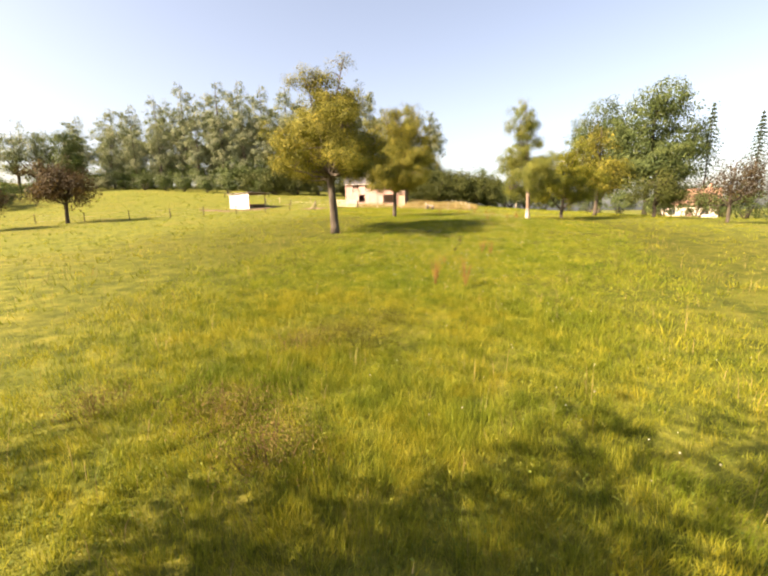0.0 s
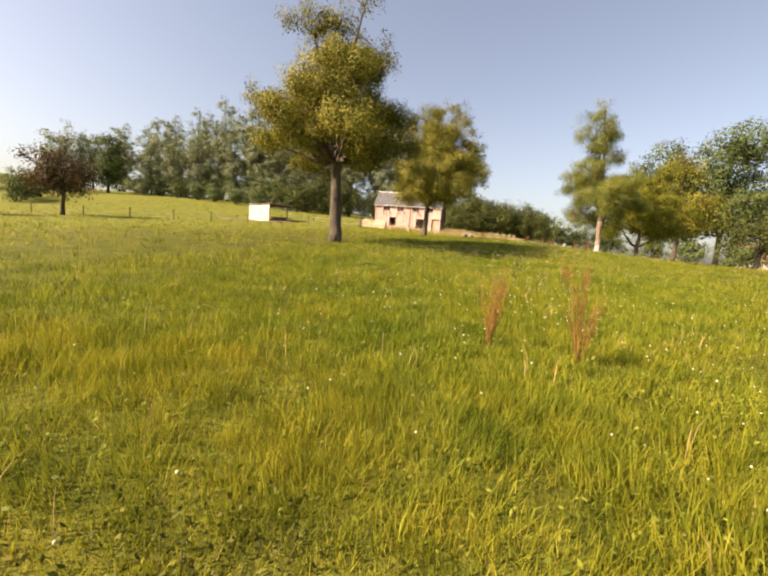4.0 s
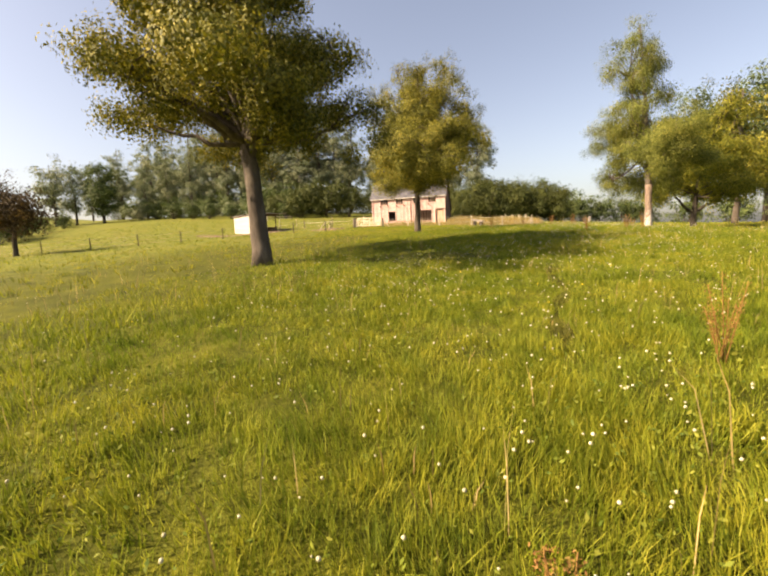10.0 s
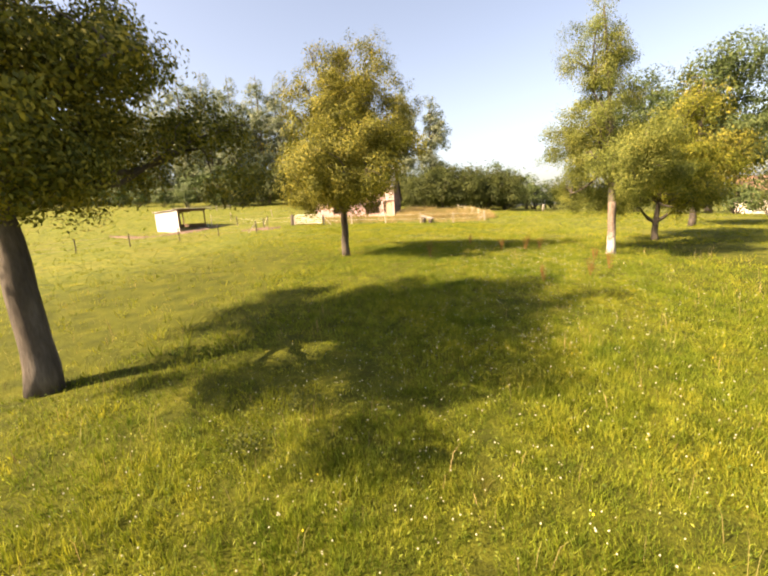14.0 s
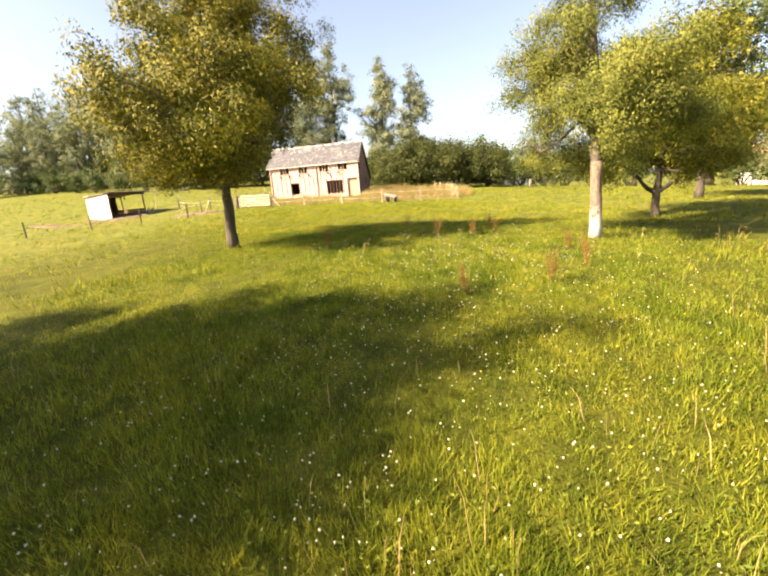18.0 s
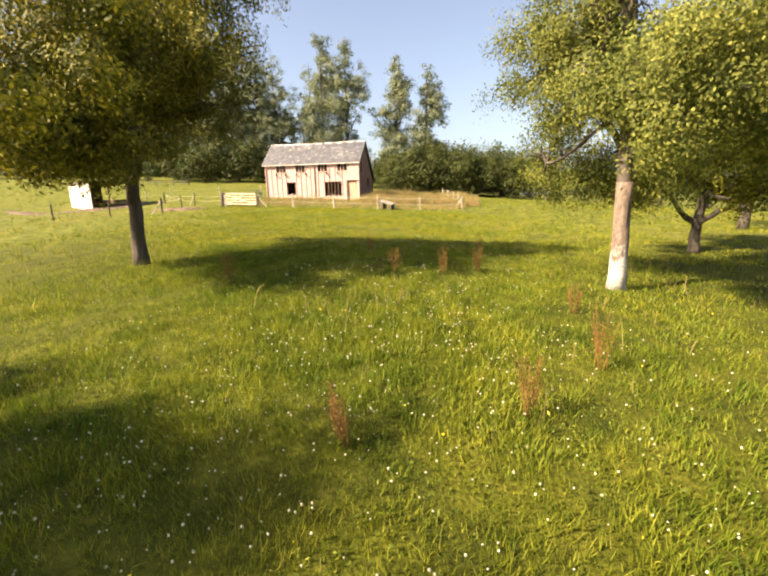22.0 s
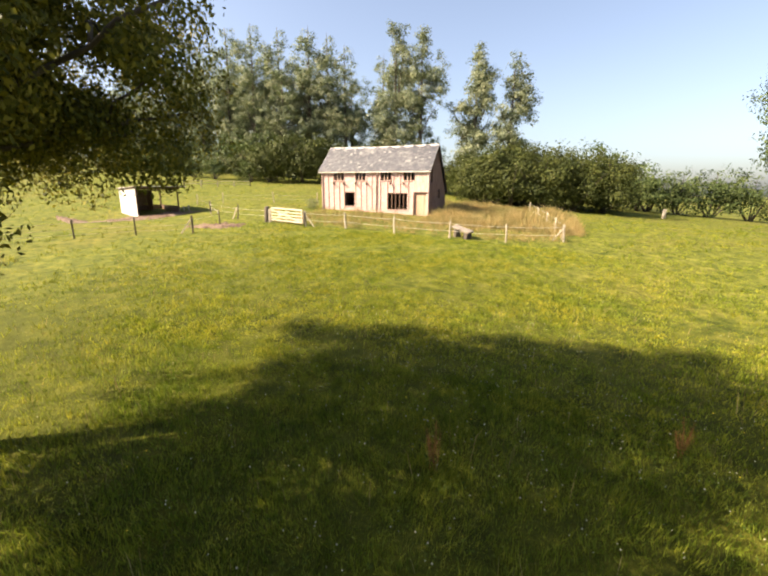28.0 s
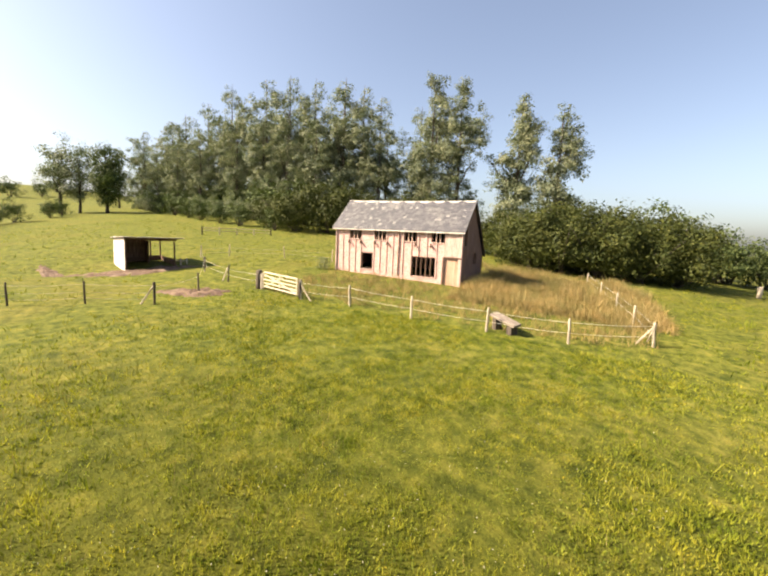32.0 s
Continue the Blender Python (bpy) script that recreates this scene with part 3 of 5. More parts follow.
def soil_patch(name, cx, cy, rx, ry, turn, label, seed):
    r = np.random.default_rng(seed)
    n, m = 40, 9
    ang = np.linspace(0, 2 * np.pi, n, endpoint=False)
    edge = 1 + 0.16 * np.sin(3 * ang + r.uniform(0, 6)) + 0.12 * np.sin(7 * ang + r.uniform(0, 6)) + r.normal(size=n) * 0.05
    v = []
    for k in range(1, m + 1):
        q = k / m
        px, py = rx * q * edge * np.cos(ang), ry * q * edge * np.sin(ang)
        c, s = math.cos(radians(turn)), math.sin(radians(turn))
        wx, wy = cx + c * px - s * py, cy + s * px + c * py
        v.append(np.stack([wx, wy, ground_z(wx, wy) + 0.09 * (1 - q ** 3) + (r.normal(size=n) * 0.06 if k < m else -0.06)], 1))
    v = np.concatenate([*v, [[cx, cy, float(ground_z(cx, cy)) + 0.06]]])
    i, j = np.meshgrid(np.arange(m - 1), np.arange(n), indexing="ij")
    k2 = (j + 1) % n
    f = np.stack([i * n + j, (i + 1) * n + j, (i + 1) * n + k2, i * n + k2], -1).reshape(-1, 4)
    cap = np.array([[m * n, a, (a + 1) % n] for a in range(n)])
    return tagged(put(name, mesh_from(name, v, [f, cap], True), M["soil"]), label, "ground", kind="structure")


# ---- barn ----
def wall_bm(u0, u1, z0, z1, y0, y1, holes, top=None):
    """A wall between u0 and u1 with openings right through it; top(u) may give a sloping head."""
    us = sorted({u0, u1, *[h[0] for h in holes], *[h[1] for h in holes]})
    zs = sorted({z0, z1, *[h[2] for h in holes], *[h[3] for h in holes]})
    bm, made = bmesh.new(), {}

    def at(u, y, z):
        key = (u, y, z)
        if key not in made:
            made[key] = bm.verts.new((u, y, min(z, top(u)) if top else z))
        return made[key]

    def solid(i, k):
        if not (0 <= i < len(us) - 1 and 0 <= k < len(zs) - 1):
            return False
        u, z = (us[i] + us[i + 1]) / 2, (zs[k] + zs[k + 1]) / 2
        return not any(h[0] < u < h[1] and h[2] < z < h[3] for h in holes)

    for i in range(len(us) - 1):
        for k in range(len(zs) - 1):
            if not solid(i, k):
                continue
            a, b, c, d = us[i], us[i + 1], zs[k], zs[k + 1]
            bm.faces.new((at(a, y0, c), at(b, y0, c), at(b, y0, d), at(a, y0, d)))
            bm.faces.new((at(a, y1, d), at(b, y1, d), at(b, y1, c), at(a, y1, c)))
            for (di, dk), (p, q) in {(-1, 0): ((a, c), (a, d)), (1, 0): ((b, d), (b, c)), (0, -1): ((b, c), (a, c)), (0, 1): ((a, d), (b, d))}.items():
                if not solid(i + di, k + dk):
                    bm.faces.new((at(p[0], y0, p[1]), at(p[0], y1, p[1]), at(q[0], y1, q[1]), at(q[0], y0, q[1])))
    bmesh.ops.recalc_face_normals(bm, faces=bm.faces[:])
    return bm


def turned(bm, m):
    bmesh.ops.transform(bm, matrix=m, verts=bm.verts)
    return bm


def build_barn():
    L, RIDGE_Y, RIDGE_Z, EAVE, BACK_Y, BACK_Z = 11.0, 2.45, 6.42, 4.12, 6.3, 2.35
    barn = thing("barn", -5.5, 0, 0.0, "two-storey timber-framed barn with pink brick infill and a grey slate roof", "barn")
    off = Matrix.Translation((5.5, 0, 0))

    def add(name, bm, mat, parent=barn, label=""):
        return part(name, turned(bm, off), mat, parent, label)

    uppers = [(-9.52, -8.57), (-7.23, -6.29), (-4.63, -3.67), (-2.36, -1.41)]
    holes = [(a, b, 3.14, 3.92) for a, b in uppers]
    holes += [(-8.43, -7.39, 0.74, 2.0), (-3.92, -2.0, 0.5, 1.95), (-1.26, -0.1, 0.06, 1.96)]
    add("front_wall", wall_bm(-L, 0, -0.5, 4.02, 0.04, 0.26, holes), M["daub"], label="pink brick and mortar infill between the timbers")
    roof_z = lambda y: RIDGE_Z - (RIDGE_Z - EAVE) * (RIDGE_Y - y) / RIDGE_Y if y < RIDGE_Y else RIDGE_Z - (RIDGE_Z - BACK_Z) * (y - RIDGE_Y) / (BACK_Y - RIDGE_Y)
    swing = Matrix(((0, -1, 0, 0), (1, 0, 0, 0), (0, 0, 1, 0), (0, 0, 0, 1)))
    # gable towards the meadow's low side, split at the ridge so that its head follows both slopes
    gable_holes = [(0.55, 1.25, 3.0, 4.5), (3.3, 4.2, 1.55, 2.4)]
    for x in (0.0, -L + 0.22):
        hs = gable_holes if x == 0 else []
        for a, b in ((0.26, RIDGE_Y), (RIDGE_Y, BACK_Y)):
            w = wall_bm(a, b, -0.6, 6.5, 0.0, 0.22, [h for h in hs if a < h[0] < b], lambda u: roof_z(u) - 0.08)
            add("gable_wall", turned(w, Matrix.Translation((x, 0, 0)) @ swing), M["brown_board" if x == 0 else "daub"],
                label="brown boarded gable with small dark openings" if x == 0 else "")
    add("back_wall", box_bm(-L, 0, BACK_Y - 0.22, BACK_Y, -0.6, BACK_Z - 0.1), M["daub"])
    add("loft_floor", box_bm(-L + 0.25, -0.25, 0.27, BACK_Y - 1.6, 2.55, 2.66), M["timber_dark"])
    add("floor_slab", box_bm(-L + 0.25, -0.25, 0.27, BACK_Y - 0.3, -0.5, 0.02), M["soil"])
    add("plinth", wall_bm(-L - 0.03, -1.3, -0.6, 0.36, -0.03, 0.038, []), M["daub"], label="low rough plinth of brick and mortar")

    # frame timbers
    studs = [-10.9, -10.25, -9.66, -9.05, -8.52, -7.31, -6.75, -6.14, -5.6, -5.12, -4.72, -4.0, -3.42, -2.75, -1.93, -1.36]
    for n, u in enumerate(studs):
        main = n in (0, 9, 15)
        w, proud = (0.17, -0.02) if main else (0.11, 0.012)
        low, high = 0.3 + random.uniform(-0.1, 0.06), 3.99
        spans = [(low, high)]
        for h in holes:
            if h[0] - w / 2 < u < h[1] + w / 2:
                spans = [s for a, b in spans for s in ((a, min(b, h[2] - 0.05)), (max(a, h[3] + 0.05), b)) if s[1] - s[0] > 0.15]
        for a, b in spans:
            sh = random.uniform(-0.03, 0.03)
            add("stud", beam_bm((u, 0.03 + proud, a), (u + sh, 0.03 + proud, b), w, 0.09, 0.01, 0.008), M["timber_mid" if n == 9 else "timber"])
    add("corner_post", box_bm(-0.2, 0.01, -0.045, 0.05, -0.1, 4.0, 0.012, 0.004), M["timber"])
    add("wall_plate", box_bm(-L - 0.02, 0.02, -0.05, 0.06, 3.935, 4.05, 0.012, 0.004), M["timber"])
    for u in (-9.66, -8.55, -7.27, -6.12, -3.72, -2.46):
        add("joist_end", beam_bm((u, 0.05, 2.98), (u + 0.1, -0.22, 2.78), 0.12, 0.12, 0.012), M["timber_dark"])
    # pale boards above the door
    for k in range(7):
        a = -1.27 + k * 0.155
        add("cladding_board", box_bm(a + 0.006, a + 0.149, -0.03, 0.02, 2.12, 3.93, 0.006, 0.003), M["timber"])

    def window(a, b, z0, z1, bars, sill=True):
        w = part("window", turned(box_bm(a - 0.05, b + 0.05, 0.0, 0.1, z1, z1 + 0.07, 0.006), off), M["timber_dark"], barn, "unglazed opening with dark upright bars")
        for s in ((a - 0.05, a + 0.015), (b - 0.015, b + 0.05)):
            add("jamb", box_bm(s[0], s[1], 0.0, 0.12, z0, z1, 0.006), M["timber_dark"], w)
        add("sill", box_bm(a - 0.05, b + 0.05, -0.03, 0.16, z0 - 0.06, z0, 0.008), M["timber"], w)
        for k in range(1, bars + 1):
            u = a + (b - a) * k / (bars + 1)
            add("mullion", box_bm(u - 0.045, u + 0.045, 0.03, 0.13, z0, z1, 0.01), M["timber_mid" if bars < 4 else "timber_dark"], w)

    for a, b in uppers:
        window(a, b, 3.14, 3.92, 2)
    window(-8.43, -7.39, 0.74, 2.0, 0)
    window(-3.92, -2.0, 0.5, 1.95, 4)
    for u, z in ((-3.3, 0.5), (-2.7, 0.5)):
        add("stacked_timber", beam_bm((u - 0.5, 0.6, z), (u + 0.5, 0.7, z + 0.05), 0.12, 0.08, 0.01), M["timber_dark"])
    add("stacked_timber", beam_bm((-8.4, 0.6, 0.75), (-7.4, 0.65, 0.85), 0.12, 0.08, 0.01), M["timber_dark"])

    # boarded door
    door = part("door", turned(box_bm(-1.25, -0.11, 0.1, 0.13, 0.07, 1.95), off), M["board"], barn, "pale pinkish-brown boarded door, shut")
    for k in range(6):
        a = -1.245 + k * 0.189
        add("plank", box_bm(a + 0.004, a + 0.185, 0.06, 0.098, 0.08, 1.945, 0.006), M["board"], door)
    add("lintel", box_bm(-1.42, 0.0, -0.05, 0.05, 1.98, 2.1, 0.01), M["timber_dark"])
    add("door_post", box_bm(-1.43, -1.28, -0.05, 0.05, 0.0, 1.98, 0.012), M["timber_dark"])

    # roof: two slopes of boards with slates laid in courses
    def slope(y0, z0, y1, z1, courses, per, seed):
        r = np.random.default_rng(seed)
        run, up = Vector((0, y1 - y0, z1 - z0)), None
        n = Vector((0, -(z1 - z0), y1 - y0)).normalized() * (1 if y1 > y0 else -1)
        x0, x1 = -L - 0.22, 0.22
        deck = bmesh.new()
        sag = lambda x: -0.07 * math.sin(math.pi * (x - x0) / (x1 - x0)) + 0.03 * math.sin(5 * x)
        rows = [[deck.verts.new((x, y0 + (y1 - y0) * q + o * n.y, z0 + (z1 - z0) * q + o * n.z + sag(x) * q)) for x in np.linspace(x0, x1, 13)] for q, o in ((0, 0), (1, 0), (1, -0.09), (0, -0.09))]
        for a in range(4):
            for b in range(12):
                deck.faces.new((rows[a][b], rows[a][b + 1], rows[(a + 1) % 4][b + 1], rows[(a + 1) % 4][b]))
        deck.faces.new([rows[a][0] for a in range(4)])
        deck.faces.new([rows[a][12] for a in range(3, -1, -1)])
        bmesh.ops.recalc_face_normals(deck, faces=deck.faces[:])
        roof = add("roof", deck, M["slate"], barn, "sagging grey slate roof slope with paler patches")
        vs, fs = [], []
        for c in range(courses):
            q0, q1 = c / courses, min((c + 1.25) / courses, 1.0)
            shift = 0.5 * (c % 2)
            for k in range(per + 1):
                a = max(x0, x0 + (x1 - x0) * (k - shift) / per + 0.006)
                b = min(x1, x0 + (x1 - x0) * (k + 1 - shift) / per - 0.006)
                if b - a < 0.05:
                    continue
                lift0, lift1 = 0.03 + r.uniform(0, 0.012), 0.008
                q0j = q0 + r.uniform(-0.004, 0.004)
                base = len(vs)
                for x, q, o in ((a, q0j, lift0), (b, q0j, lift0), (b, q1, lift1), (a, q1, lift1), (a, q0j, lift0 - 0.014), (b, q0j, lift0 - 0.014)):
                    vs.append((x + 5.5, y0 + (y1 - y0) * q + o * n.y, z0 + (z1 - z0) * q + o * n.z + sag(x) * q))
                fs += [(base, base + 1, base + 2, base + 3), (base + 4, base + 5, base + 1, base)]
        sl = put("slating", mesh_from("slating", vs, np.array(fs)), M["slates"], roof)
        tagged(sl, "overlapping courses of grey slates", kind="stuff")

    slope(-0.24, EAVE - 0.16, RIDGE_Y, RIDGE_Z, 15, 44, 3)
    slope(BACK_Y + 0.2, BACK_Z - 0.2, RIDGE_Y, RIDGE_Z, 18, 44, 4)
    for k in range(23):
        a = -L - 0.24 + k * (L + 0.48) / 23
        s = -0.07 * math.sin(math.pi * (k + 0.5) / 23)
        add("ridge_tile", turned(prism_bm([(-0.13, -0.09), (0, 0.04), (0.13, -0.09), (0.13, -0.12), (0, 0.01), (-0.13, -0.12)], a, a + 0.49), Matrix.Translation((0, RIDGE_Y, RIDGE_Z + s))), M["ridge"])
    for x in (0.2, -L - 0.2):
        add("barge_board", beam_bm((x, -0.22, EAVE - 0.24), (x, RIDGE_Y, RIDGE_Z - 0.08), 0.04, 0.16, 0.006), M["timber_dark"])
        add("barge_board", beam_bm((x, BACK_Y + 0.18, BACK_Z - 0.28), (x, RIDGE_Y, RIDGE_Z - 0.08), 0.04, 0.16, 0.006), M["timber_dark"])
    add("fascia", box_bm(-L - 0.2, 0.2, -0.24, -0.2, 3.84, 3.94, 0.006), M["ridge"])


def slate_mat():
    m, t, b = nodes_of("grey_slates_by_piece", 0.65, 0.4)
    geo = t.nodes.new("ShaderNodeNewGeometry")
    col = ramp(t, geo.outputs["Random Per Island"], [(0.0, (0.062, 0.062, 0.075)), (0.6, (0.09, 0.088, 0.102)), (0.93, (0.125, 0.12, 0.13)), (1.0, (0.25, 0.24, 0.235))])
    lichen = noise_fac(t, 0.55, 5, 0.7, (0.6, 1, 1))
    col = mixed(t, ramp(t, lichen, [(0.56, (0, 0, 0)), (0.68, (0.65, 0.65, 0.65))]), col, (0.20, 0.19, 0.19))
    t.links.new(col, b.inputs["Base Color"])
    bump(t, b, noise_fac(t, 14, 5, 0.7), 0.35, 0.01)
    return m


M["slates"] = slate_mat()
M["timber_mid"] = rough_mat("brown_oak_timber", (0.29, 0.19, 0.145), (0.44, 0.305, 0.245), (0.55, 0.42, 0.34), 2.0, 30, 0.85, (6, 6, 0.6), 0.5, 0.006, 0.1)
M["ridge"] = rough_mat("pale_ridge_mortar", (0.42, 0.38, 0.34), (0.58, 0.53, 0.48), (0.68, 0.64, 0.60), 1.5, 16, 0.85, None, 0.4, 0.008, 0.12)
build_barn()


# ---- field shelter ----
SHED = (-25.4, -9.1)


def build_shelter():
    base = float(ground_z(*SHED)) - 0.1
    sh = thing("field_shelter", *SHED, base, "open-fronted wooden horse shelter with a white side and metal roof", "shed", turn=70.0)
    # local x runs along the open front, local y goes back from it
    W, D = 3.8, 4.8
    for k in range(15):
        z = -0.1 + k * 0.2
        part("side_board", box_bm(-0.02, 0.02, 0.0, D, z + 0.012, min(z + 0.192, 2.82), 0.005, 0.014), M["white_board"], sh, "white painted weatherboard")
        if z < 2.5:
            part("back_board", box_bm(0, W if z < 1.0 else 2.5, D - 0.03, D, z + 0.001, z + 0.199, 0.004), M["brown_board"], sh)
        if z < 1.1:
            part("end_board", box_bm(W - 0.03, W, 0.25, D, z + 0.004, z + 0.197, 0.005), M["brown_board"], sh)
    for x, y in ((0.06, 0.06), (2.9, 0.08), (W - 0.06, 0.08), (0.06, D - 0.08), (W - 0.06, D - 0.1), (2.9, D - 0.1)):
        if (x, y) == (2.9, 0.08):
            continue
        part("corner_post", box_bm(x - 0.06, x + 0.06, y - 0.06, y + 0.06, -0.2, 2.6, 0.01), M["timber_dark"], sh)
    part("partition", box_bm(2.46, 2.5, D - 1.4, D - 0.04, 0.0, 2.5, 0.01), M["brown_board"], sh)
    part("front_beam", box_bm(0, W + 0.1, -0.05, 0.07, 2.66, 2.82, 0.01), M["timber_dark"], sh)
    part("rear_beam", box_bm(0, W + 0.1, D - 0.09, D + 0.03, 2.5, 2.64, 0.01), M["timber_dark"], sh)
    roof = part("roof", turned(box_bm(-0.2, W + 0.5, -0.85, D + 0.25, -0.02, 0.0), Matrix.Translation((0, 0, 2.88)) @ pose(0, 0, 0, -2.2)), M["brown_board"], sh)
    xs = np.linspace(-0.22, W + 0.52, 124)
    z = 0.03 * np.sin(xs * 2 * np.pi / 0.152) + 0.04
    tilt = math.tan(radians(2.2))
    v, f = [], []
    for k, (y, dz) in enumerate(((-0.9, 0), (D + 0.3, 0), (D + 0.3, -0.006), (-0.9, -0.006))):
        v.append(np.stack([xs, np.full_like(xs, y), z + 2.88 - y * tilt + dz], 1))
    n = len(xs)
    for a in range(4):
        b = (a + 1) % 4
        i = np.arange(n - 1)
        f.append(np.stack([a * n + i, a * n + i + 1, b * n + i + 1, b * n + i], 1))
    put("roof_sheet", mesh_from("roof_sheet", np.concatenate(v), np.concatenate(f), True), M["sheet"], roof, "pale corrugated metal sheet")
    part("manger", box_bm(0.25, 2.7, D - 0.55, D - 0.05, 0.6, 0.95, 0.02), M["timber_dark"], sh)
    # a rail pen against the open end
    for x in (W + 0.5, W + 1.0):
        part("pen_post", box_bm(x - 0.05, x + 0.05, 0.25, 0.35, -0.1, 1.15, 0.012), M["post"], sh)
    for zz in (0.5, 0.95):
        part("pen_rail", beam_bm((W + 0.06, 0.3, zz), (W + 1.1, 0.3, zz - 0.06), 0.07, 0.05, 0.008), M["post"], sh)


build_shelter()
soil_patch("trampled_soil", SHED[0] + 1.3, SHED[1] + 0.2, 4.4, 1.7, 66, "bare trampled red-brown soil before the shelter", 3)
soil_patch("muddy_ground", -12.6, -12.4, 2.0, 1.3, 30, "worn pale soil patch beside the fence", 5)
soil_patch("muddy_track", -29.6, -12.6, 3.6, 0.6, 165, "worn bare track leading to the shelter", 8)


# ---- fences ----
def post_mesh(h, r, square, seed):
    g = np.random.default_rng(seed)
    zs = np.array([-0.3, 0.0, h * 0.3, h * 0.65, h - 0.05, h])
    path = np.stack([g.normal(size=6) * 0.008, g.normal(size=6) * 0.008, zs], 1)
    global rng
    rng = g
    v, f = tube(path, np.array([1.05, 1.05, 1.0, 0.97, 0.93, 0.72]) * r, 6 if square else 8, 0.08)
    return mesh_from("post", v, f, not square)


POSTS = [post_mesh(1.15, 0.065, True, 11), post_mesh(1.12, 0.055, False, 12), post_mesh(1.2, 0.05, False, 13), post_mesh(1.05, 0.17, False, 14)]


def fence(name, label, sites, kind, mat, strands, strand_mat, width, sag=0.05, group="field fences", braces=(), skip=()):
    """Posts along a line in plan with strands from post to post."""
    x0, y0 = sites[0]
    ob = thing(name, x0, y0, float(ground_z(x0, y0)), label, "fence", group)
    o = np.array([x0, y0, float(ground_z(x0, y0))])
    g = np.random.default_rng(len(sites) * 7 + int(abs(x0)))
    tops = []
    for k, (x, y) in enumerate(sites):
        p = put("post", POSTS[kind], None, ob)
        if not POSTS[kind].materials:
            POSTS[kind].materials.append(mat)
        p.material_slots[0].link = "OBJECT"
        p.material_slots[0].material = mat
        z = float(ground_z(x, y))
        p.location = (x - o[0], y - o[1], z - o[2])
        p.rotation_euler = (g.normal() * 0.035, g.normal() * 0.035, g.uniform(0, 6))
        tops.append(np.array([x, y, z]))
    for k, (dx, dy) in braces:
        x, y, z = tops[k] - o
        gz = float(ground_z(x + o[0] + dx, y + o[1] + dy)) - o[2]
        part("brace", beam_bm((x + dx, y + dy, gz - 0.1), (x + dx * 0.04, y + dy * 0.04, z + 0.98), 0.08, 0.08, 0.015, 0.006), M["post"], ob)
    for h in strands:
        for k in range(len(tops) - 1):
            if k in skip:
                continue
            a, b = tops[k] - o, tops[k + 1] - o
            s = np.linspace(0, 1, 9)[:, None]
            p = a * (1 - s) + b * s + [0, 0, h]
            p[:, 2] -= sag * 4 * (s * (1 - s))[:, 0]
            tube_obj("strand", p, np.full(9, width), strand_mat, ob, 4)
    return ob


fence("front_fence", "pale wooden post fence with two white tape strands before the barn",
      [(-6.3, -10.3), (-3.3, -9.8), (0.55, -10.1), (4.3, -9.9), (7.8, -9.3), (11.2, -7.3)], 0, M["post"], (0.98, 0.5), M["tape"], 0.009,
      braces=((5, (-0.75, 0.1)), (5, (-0.15, 0.9))))
fence("side_fence", "pale wooden post fence with white tape along the barn's tall grass",
      [(11.2, -7.3), (10.7, -3.6), (10.05, 0.4), (9.25, 4.5), (8.3, 9.5)], 1, M["post"], (0.98, 0.55), M["tape"], 0.007)
fence("paddock_fence", "weathered post and wire fence along the horse paddock",
      [(-11.8, -15.5), (-15.0, -17.2), (-17.7, -19.4), (-20.6, -22.2), (-24.0, -24.4), (-27.4, -26.4), (-32.4, -27.5), (-38.3, -28.2), (-43.6, -30.0)],
      2, M["post_dark"], (1.02, 0.62, 0.3), M["wire"], 0.007, braces=((0, (-0.85, -0.25)),))
fence("yard_fence", "dark and pale posts with white tape between gate and shelter",
      [(-10.5, -9.4), (-13.8, -8.9), (-19.0, -6.6)], 2, M["post_dark"], (0.9, 0.5), M["tape"], 0.007, braces=((1, (-0.6, 0.0)),))
fence("back_fence", "thin posts with wire across the rear paddock", [(-19.0, -6.6), (-26.1, -1.4), (-24.0, 0.3), (-18.5, 2.2), (-13.5, 3.2)],
      2, M["post"], (0.85, 0.45), M["wire"], 0.008)
fence("tape_line", "single sagging white tape line across the paddock", [(-11.8, -15.5), (-12.6, -12.2), (-19.0, -6.6)], 2, M["post_dark"], (0.95,), M["tape"], 0.008, 0.1)


def rail_fence(x, y, turn, n, span, label):
    ob = thing("rail_fence", x, y, float(ground_z(x, y)), label, "fence", "field fences", turn)
    for k in range(n + 1):
        part("rail_post", box_bm(k * span - 0.07, k * span + 0.07, -0.06, 0.06, -0.4, 1.25, 0.015, 0.008), M["post_dark" if k in (0, n) else "post"], ob)
    for k in range(n):
        for z in (1.1, 0.7):
            part("rail", beam_bm((k * span, 0.07, z + random.uniform(-0.03, 0.03)), ((k + 1) * span, 0.07, z + random.uniform(-0.03, 0.03)), 0.07, 0.09, 0.01), M["post"], ob)
    return ob


rail_fence(-41.5, 11.0, 35, 4, 2.4, "grey wooden post-and-rail fence beneath the poplars")


